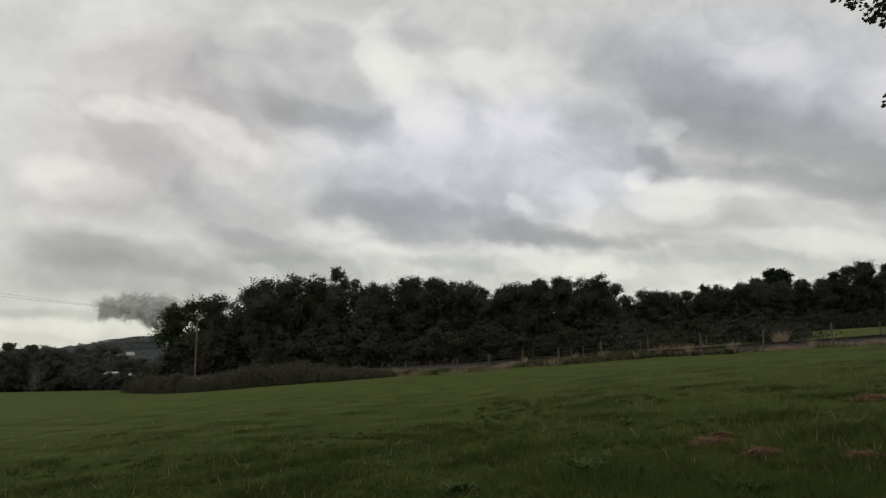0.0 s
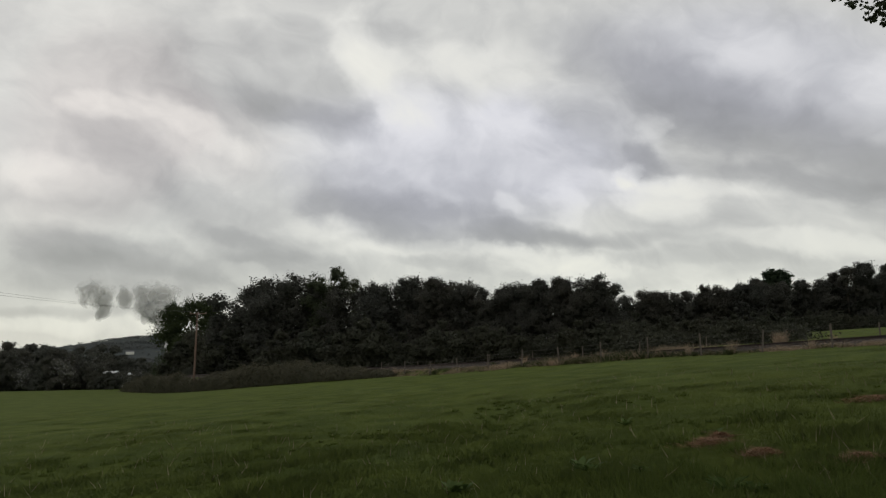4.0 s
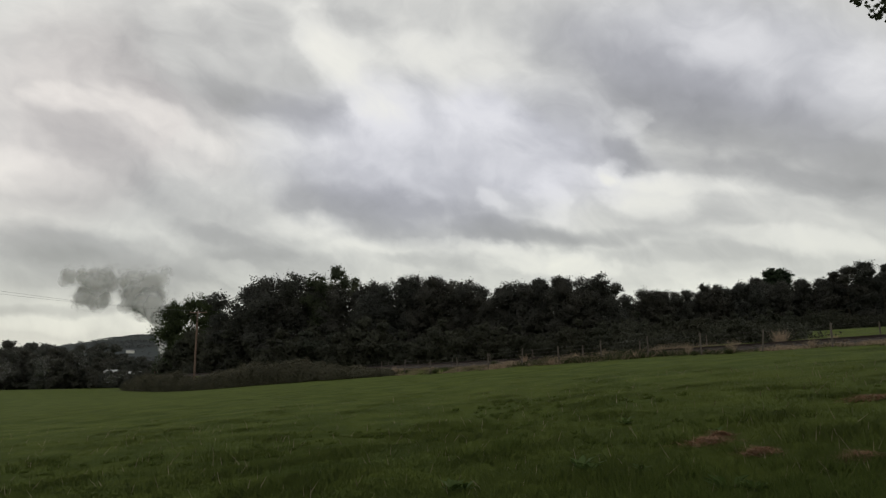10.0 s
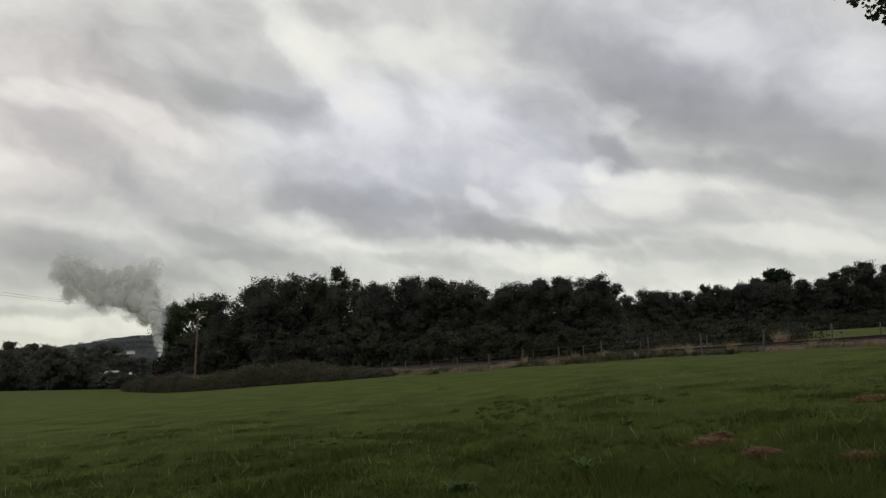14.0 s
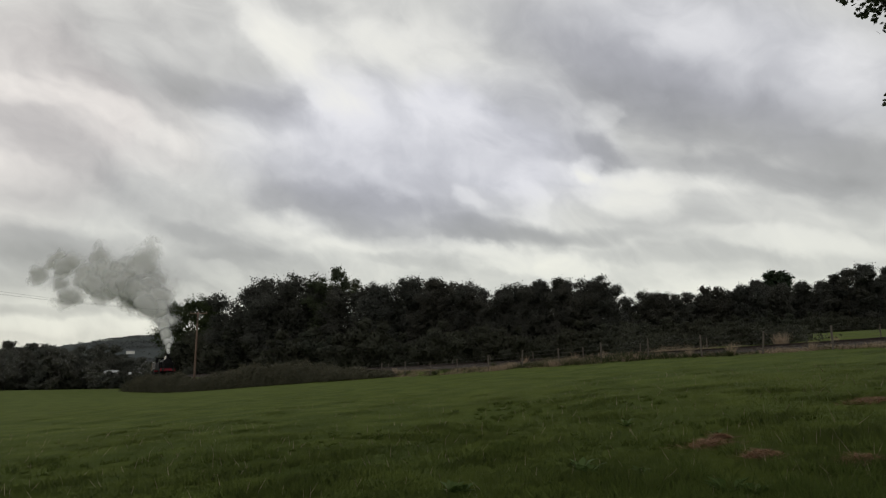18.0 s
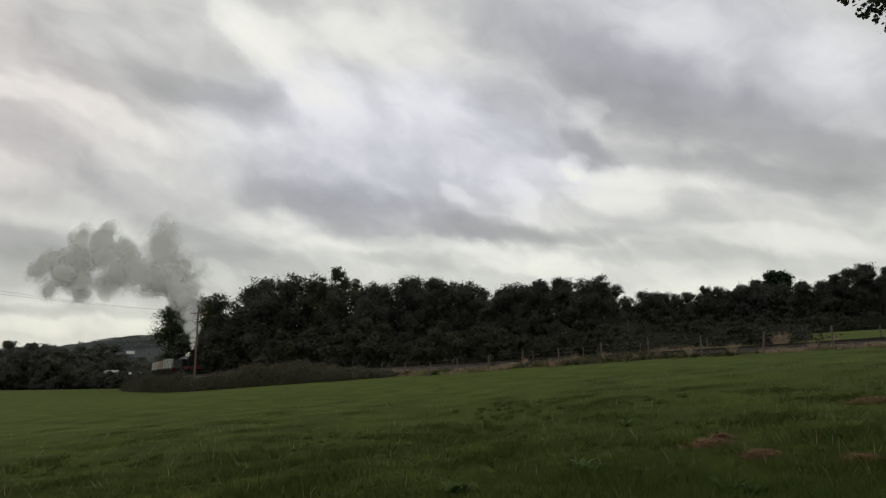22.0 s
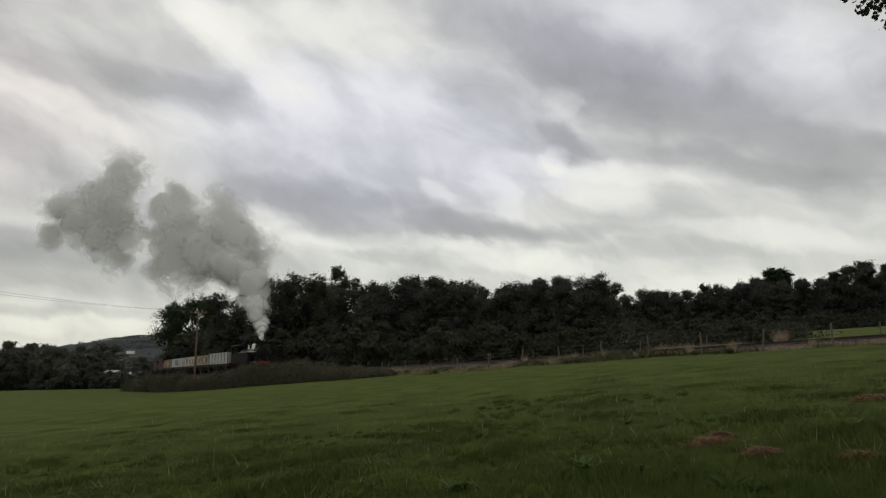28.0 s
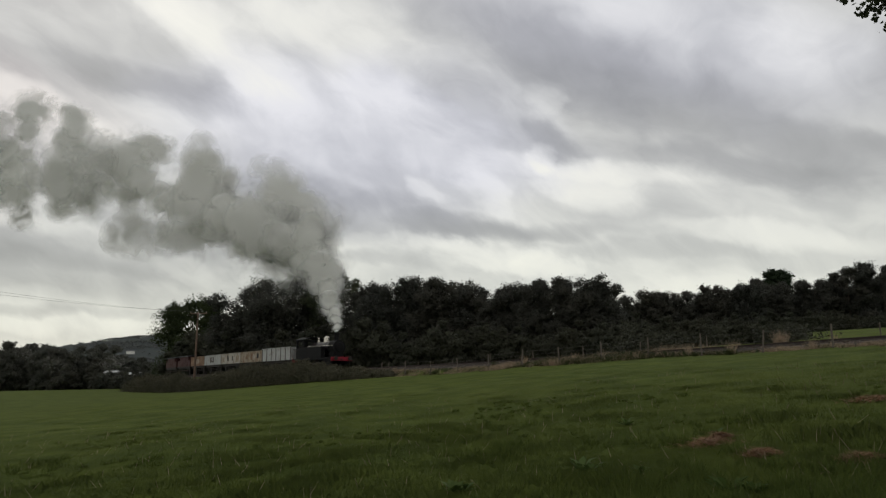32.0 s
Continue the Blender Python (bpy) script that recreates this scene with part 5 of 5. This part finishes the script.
# ---- the tree beside the camera, whose sprays hang into view ----
def lobed_leaf(size):
    """Outline of a small lobed leaf in its own plane."""
    return [(0, 0), (0.22, 0.12), (0.42, 0.1), (0.36, 0.28), (0.62, 0.42), (0.34, 0.5), (0.36, 0.72), (0.14, 0.66), (0, 1.0),
            (-0.14, 0.66), (-0.36, 0.72), (-0.34, 0.5), (-0.62, 0.42), (-0.36, 0.28), (-0.42, 0.1), (-0.22, 0.12)]


def spray(name, twigs, parent, seed, label):
    """A leafy spray: thin twigs with lobed leaves."""
    r = np.random.default_rng(seed)
    bm = bmnew()
    shape = lobed_leaf(1)
    for a, b, count in twigs:
        a, b = Vector(a), Vector(b)
        mid = a.lerp(b, 0.5) + Vector((0, 0, 0.03))
        tube(bm, a, mid, 0.006, 0.004, 5)
        tube(bm, mid, b, 0.004, 0.002, 5)
        for k in range(count):
            f = (k + 1) / count
            p = (a.lerp(mid, 2 * f) if f < 0.5 else mid.lerp(b, 2 * f - 1)) + Vector(r.normal(0, 0.035, 3))
            turn = Euler((r.uniform(0.6, 2.2), r.uniform(-0.7, 0.7), r.uniform(0, 6.28))).to_matrix()
            s = r.uniform(0.030, 0.052)
            ring = [bm.verts.new(p + turn @ Vector((x * s, y * s, 0.12 * s * abs(x)))) for x, y in shape]
            bm.faces.new(ring)
    ob = part(name, bm, SPRAY_LEAF, parent, label)
    return ob


def build_near_tree():
    x, y = 7.4, 5.2
    z = ground_at(x, y)
    tree = thing("hawthorn_tree", pose(0, 0, 0), "hawthorn whose leafy sprays hang over the meadow", "tree")
    bm = bmnew()
    path = [(x, y, z - 0.4), (x - 0.05, y, z + 1.2), (x + 0.08, y - 0.05, z + 2.6), (x - 0.15, y, z + 3.9), (x - 0.1, y + 0.1, z + 5.4)]
    for k, (a, b) in enumerate(zip(path, path[1:])):
        tube(bm, a, b, 0.19 - 0.035 * k, 0.155 - 0.035 * k, 12)
    part("trunk", bm, BARK, tree)
    bm = bmnew()
    for a, b, c in ((path[3], (5.4, 5.1, 5.05), (3.72, 5.0, 4.66)), (path[2], (5.5, 5.1, 4.15), (3.74, 5.0, 3.92))):
        tube(bm, a, b, 0.06, 0.035, 8)
        tube(bm, b, c, 0.035, 0.007, 8)
    part("limb", bm, BARK, tree)
    upper = spray("upper_spray", [((3.74, 5, 4.66), (3.19, 5, 4.545), 80), ((3.74, 5, 4.62), (3.36, 4.98, 4.41), 105), ((3.78, 5.02, 4.58), (3.50, 5, 4.40), 60),
                                  ((3.80, 5, 4.55), (3.62, 5.02, 4.26), 80), ((3.9, 5, 4.62), (3.55, 5.05, 4.50), 80)], tree, 5, "dark lobed hawthorn leaves on thin twigs")
    lower = spray("lower_spray", [((3.76, 5, 3.92), (3.47, 5, 3.62), 48), ((3.8, 5, 3.9), (3.56, 5.0, 3.52), 48)], tree, 8, "dark lobed hawthorn leaves on thin twigs")
    return [upper, lower]


SPRAYS = build_near_tree()
# seconds and sway
SWAY_UPPER = [(0, 15, 16), (1.5, 8, 13), (3.5, 18, 12), (5.5, 8, 12), (6.5, 7, 12), (8, 10, 10), (9, 9, 4), (10, 26, 8), (11, 18, 10), (13, 25, 12), (14.5, 14, 7),
              (16.5, 1, 0), (19, -2, 0), (22, 0, 1), (25, 1, 0), (27.5, 1, 1), (29, 1, -1), (31, 18, 6), (32, 0, 2)]
SWAY_LOWER = [(0, 8, 5), (1, 30, 0), (2, 21, 8), (3, 32, 0), (5.2, 4, 8), (6, 0, 15), (7, 15, 42), (8, 32, 30), (9, 25, 42), (10, 32, 10), (12, 34, 0), (14, 25, -7),
              (15.5, 18, 0), (17, 11, 5), (19, 8, -12), (20.5, 12, 5), (22, 15, 25), (24, 30, 5), (27.5, 34, 0), (30, 32, 0), (32, 34, 5)]


def build_falling_leaf():
    """A leaf that lets go of the hawthorn and drops into the grass."""
    bm = bmnew()
    ring = [bm.verts.new((x * 0.055, (y - 0.5) * 0.055, 0.012 * abs(x))) for x, y in lobed_leaf(1)]
    bm.faces.new(ring)
    tube(bm, (0, -0.027, 0), (0.004, -0.052, 0.006), 0.0014, n=5)
    return tagged(part("falling_leaf", bm, SPRAY_LEAF, None), "small dark lobed leaf falling from the hawthorn", "leaf")


FALLING_LEAF = build_falling_leaf()
# seconds and place
FALL = [(0, 3.166, 4.607, 4.25),
        (19.4, 3.166, 4.607, 4.25),
        (19.6, 3.098, 4.643, 4.05),
        (19.7, 3.09, 4.666, 3.921),
        (19.8, 3.094, 4.689, 3.788),
        (19.9, 3.107, 4.72, 3.614),
        (20.0, 3.141, 4.787, 3.24),
        (20.1, 3.115, 4.867, 2.791),
        (20.2, 3.09, 4.959, 2.271),
        (20.3, 3.056, 5.07, 1.648)]


# ---- clumps in the meadow ----
def build_clumps():
    r = np.random.default_rng(55)
    for x, y, wide in HAY_SPOTS:
        n = 700
        px, py = x + r.normal(0, 0.17 * wide, n), y + r.normal(0, 0.15 * wide, n)
        d = np.hypot((px - x) / wide, (py - y) / wide)
        z = land(px, py) + 0.09 * np.exp(-9 * d * d) * r.uniform(0, 1, n) - 0.01
        c = blades(r, px, py, z, np.full(n, 0.035), np.full(n, 0.014), 3.2)
        tagged(new("mown_hay", quads_mesh("mown_hay", c, MOWN)), "small heap of reddish brown mown hay on the grass", "hay", "heaps of hay in the meadow", kind="stuff")
    for x, y, size in DOCKS:
        n = 16
        a = r.uniform(0, 2 * math.pi, n)
        ln = 0.6 * size * r.uniform(0.6, 1.1, n)
        base = np.stack([np.full(n, x), np.full(n, y), land(np.full(n, x), np.full(n, y))], 1)
        out = np.stack([np.cos(a), np.sin(a), r.uniform(0.5, 1.4, n)], 1)
        side = np.stack([-np.sin(a), np.cos(a), np.zeros(n)], 1) * (0.16 * ln)[:, None]
        mid, tip = base + out * (0.45 * ln)[:, None], base + out * (0.8 * ln)[:, None] * np.array([1.15, 1.15, 0.7])
        c = np.stack([base, mid + side, tip, mid - side], axis=1)
        tagged(new("dock_plant", quads_mesh("dock_plant", c, DOCK_LEAF)), "broad-leaved green weed standing in the grass", "weed", "weeds in the meadow")


HAY_SPOTS = [(3.65, 9.5, 1.0), (3.78, 8.24, 0.6), (7.35, 11.76, 1.25), (4.42, 7.3, 0.7), (3.97, 9.9, 0.4)]
DOCKS = [(1.71, 8.6, 0.45), (1.78, 8.42, 0.35), (3.26, 12.28, 0.3), (0.11, 8.2, 0.4), (0.25, 8.18, 0.3), (2.71, 6.66, 0.4), (2.89, 6.46, 0.3), (2.25, 7.92, 0.3), (4.07, 10.24, 0.25)]
build_clumps()


# ---- farm buildings in the valley ----
def build_farm(name, x, y, turn, long, deep, tall, rise, wall, roof, label, top=None):
    z = ground_at(x, y) if top is None else top
    ob = thing(name, pose(x, y, z, 0, 0, turn), label, "building", "farm buildings in the valley")
    bm = bmnew()
    for side in (-1, 1):
        box(bm, 0, side * deep / 2, tall / 2 - 0.5, long, 0.3, tall + 1)
        end = [bm.verts.new(v) for v in ((side * (long / 2 - 0.1), -deep / 2, -1), (side * (long / 2 - 0.1), deep / 2, -1), (side * (long / 2 - 0.1), deep / 2, tall), (side * (long / 2 - 0.1), 0, tall + rise), (side * (long / 2 - 0.1), -deep / 2, tall))]
        bm.faces.new(end)
    part("wall", bm, wall, ob)
    for side in (-1, 1):
        bm = bmnew()
        slope = math.atan2(rise, deep / 2)
        box(bm, 0, side * deep / 4 * 1.04, tall + rise / 2 + 0.1, long + 0.6, math.hypot(rise, deep / 2) * 1.1, 0.15, turn=Matrix.Rotation(-side * slope, 4, "X"))
        part("roof_slope", bm, roof, ob)
    for k in range(2 if long > 7 else 0):
        bm = bmnew()
        box(bm, -long * 0.36 + long * 0.24 * k, -deep / 2 - 0.17, tall * 0.5, 0.8, 0.06, 0.7)
        part("window", bm, GLASS_DARK, ob)


build_farm("farm_shed", -71.2, 156.0, 10, 3.4, 3.0, 3.5, 0.25, RENDER_WHITE, SHEET_ROOF, "low white farm shed with a pale sheet roof", -3.45)
build_farm("farm_shed", -76.3, 157.0, 8, 2.2, 3.0, 3.9, 0.4, RENDER_WHITE, SHEET_ROOF, "low white farm shed with a pale sheet roof", -3.6)
build_farm("farmhouse", -240.0, 520.0, 20, 5.6, 4, 1.1, 0.7, RENDER_WHITE, SLATE, "low white farmhouse with a slate roof among trees", 12.6)


# ---- what moves ----
def chimney_at(t):
    s = (32.0 - t) * SPEED - 4.6
    x, y, z, h = on_track(s - 3.15)
    return np.array([x, y, z + 3.9])


def drift(age, born):
    """How far a billow has gone since it left the chimney; the engine works harder towards the end."""
    hard = min(1.0, max(0.0, (born - 19.5) / 4.5))
    young = min(1.0, max(0.0, (12.0 - born) / 6.0))
    up = (0.9 + 2.5 * hard - 0.4 * young) * age + (14.0 - 7.2 * hard + 4.0 * young) * (1 - math.exp(-age / (0.85 - 0.35 * hard)))
    lag = 0.4 + 1.1 * hard
    side = (5.8 - 0.2 * hard - 0.6 * young) * (age - lag * (1 - math.exp(-age / lag)))
    return np.array([-side, 0.35 * side, up])


def puff_pose(t, puff):
    ob, born, way, wait, spin, first, spread = puff
    age = wait + max(0.0, t - born)
    start = min(t, born) - wait
    c = chimney_at(start) + drift(age, start)
    loose = 0.1 + (4.6 + 2.0 * min(1.0, max(0.0, (start - 13.0) / 8.0))) * (1 - math.exp(-age / 1.7)) + 0.45 * age
    c = c + way * loose * spread * np.array([1.1, 1, 0.92])
    turn = math.radians(first + spin * min(t, 60))
    return Matrix.Translation(c) @ Matrix.Rotation(turn, 4, "Y")


def life(puff):
    """Seconds that a billow lasts before it has dissolved; the hard blasts towards the end hang longer."""
    start = puff[1] - puff[3]
    share = 0.5 + 0.5 * math.sin(91.7 * puff[1])
    return 99.0 if start > 21 else (5.0 if start > 17.6 else 3.7 if start > 12 else 4.1) + 2.8 * share


def puff_rows(puff):
    """Before it is blown out, and once it has dissolved, a billow is under the ground."""
    born, wait = puff[1], puff[3]
    if born > 32.5:
        return [(float(t), puff_pose(t, puff)) for t in range(33)]
    down = Matrix.Translation((0, 0, -60))
    end = born - wait + life(puff)
    if end < 0.3:
        return [(0.0, down @ puff_pose(0.0, puff)), (32.0, down @ puff_pose(0.0, puff))]
    rows = []
    if born > 0.06:
        under = down @ puff_pose(born, puff)
        rows = [(0.0, under), (born - 0.05, under)]
    steps = [born, born + 0.25, born + 0.5, born + 1.0] + [float(t) for t in range(33) if t > born + 1.3]
    rows += [(t, puff_pose(t, puff)) for t in ([0.0] if born <= 0.06 else []) + steps if (t > 0 or born <= 0.06) and t <= min(32.0, end - 0.05) and not (born <= 0.06 and 0 < t < 0.2)]
    if end < 31.9:
        gone = down @ puff_pose(end, puff)
        rows += [(end, puff_pose(end, puff)), (end + 0.05, gone), (32.0, gone)]
    elif rows[-1][0] < 32.0:
        rows.append((32.0, puff_pose(32.0, puff) if born <= 32.0 else down @ puff_pose(born, puff)))
    tidy = []
    for t, m in rows:
        if not tidy or t > tidy[-1][0] + 0.034:
            tidy.append((t, m))
    return tidy


def motions():
    for ob, gap in CARS:
        walk(ob, [(t * 0.5, car_pose((32.0 - t * 0.5) * SPEED + gap)) for t in range(65)])
    for ob, x, radius in WHEELSETS:
        step = math.radians(75) * radius / SPEED
        count = int(32.0 / step) + 1
        walk(ob, [(min(32.0, k * step), pose(x, 0, radius, 0, math.degrees(min(32.0, k * step) * SPEED / radius), 0)) for k in range(count + 1)])
    for puff in PUFFS:
        walk(puff[0], puff_rows(puff))
    for ob, x, y, z, speed in WISPS:
        walk(ob, [(t, pose(x - speed * t, y, z + 0.08 * t, 0, 3.0 * t, 0)) for t in (0.0, 8.0, 16.0, 24.0, 32.0)])
    near = 0.0042
    walk(SPRAYS[0], [(t, pose(near * dx, 0, -near * dy)) for t, dx, dy in SWAY_UPPER])
    walk(SPRAYS[1], [(t, pose(near * dx, 0, -near * dy)) for t, dx, dy in SWAY_LOWER])
    ground = (2.95, 5.0, ground_at(2.95, 5.0) + 0.03)
    walk(FALLING_LEAF, [(t, pose(x, y, z, 70 + 8 * k, 35 * k, 25 * k)) for k, (t, x, y, z) in enumerate(FALL)] + [(20.45, pose(*ground, 60, 350, 270)), (32.0, pose(*ground, 60, 350, 270))])
    walk(CLOUDS, [(t, pose(-4.2 * (t - 16.5), -2.45 * (t - 16.5), 0)) for t in (0.0, 8.0, 16.0, 24.0, 32.0)])


motions()
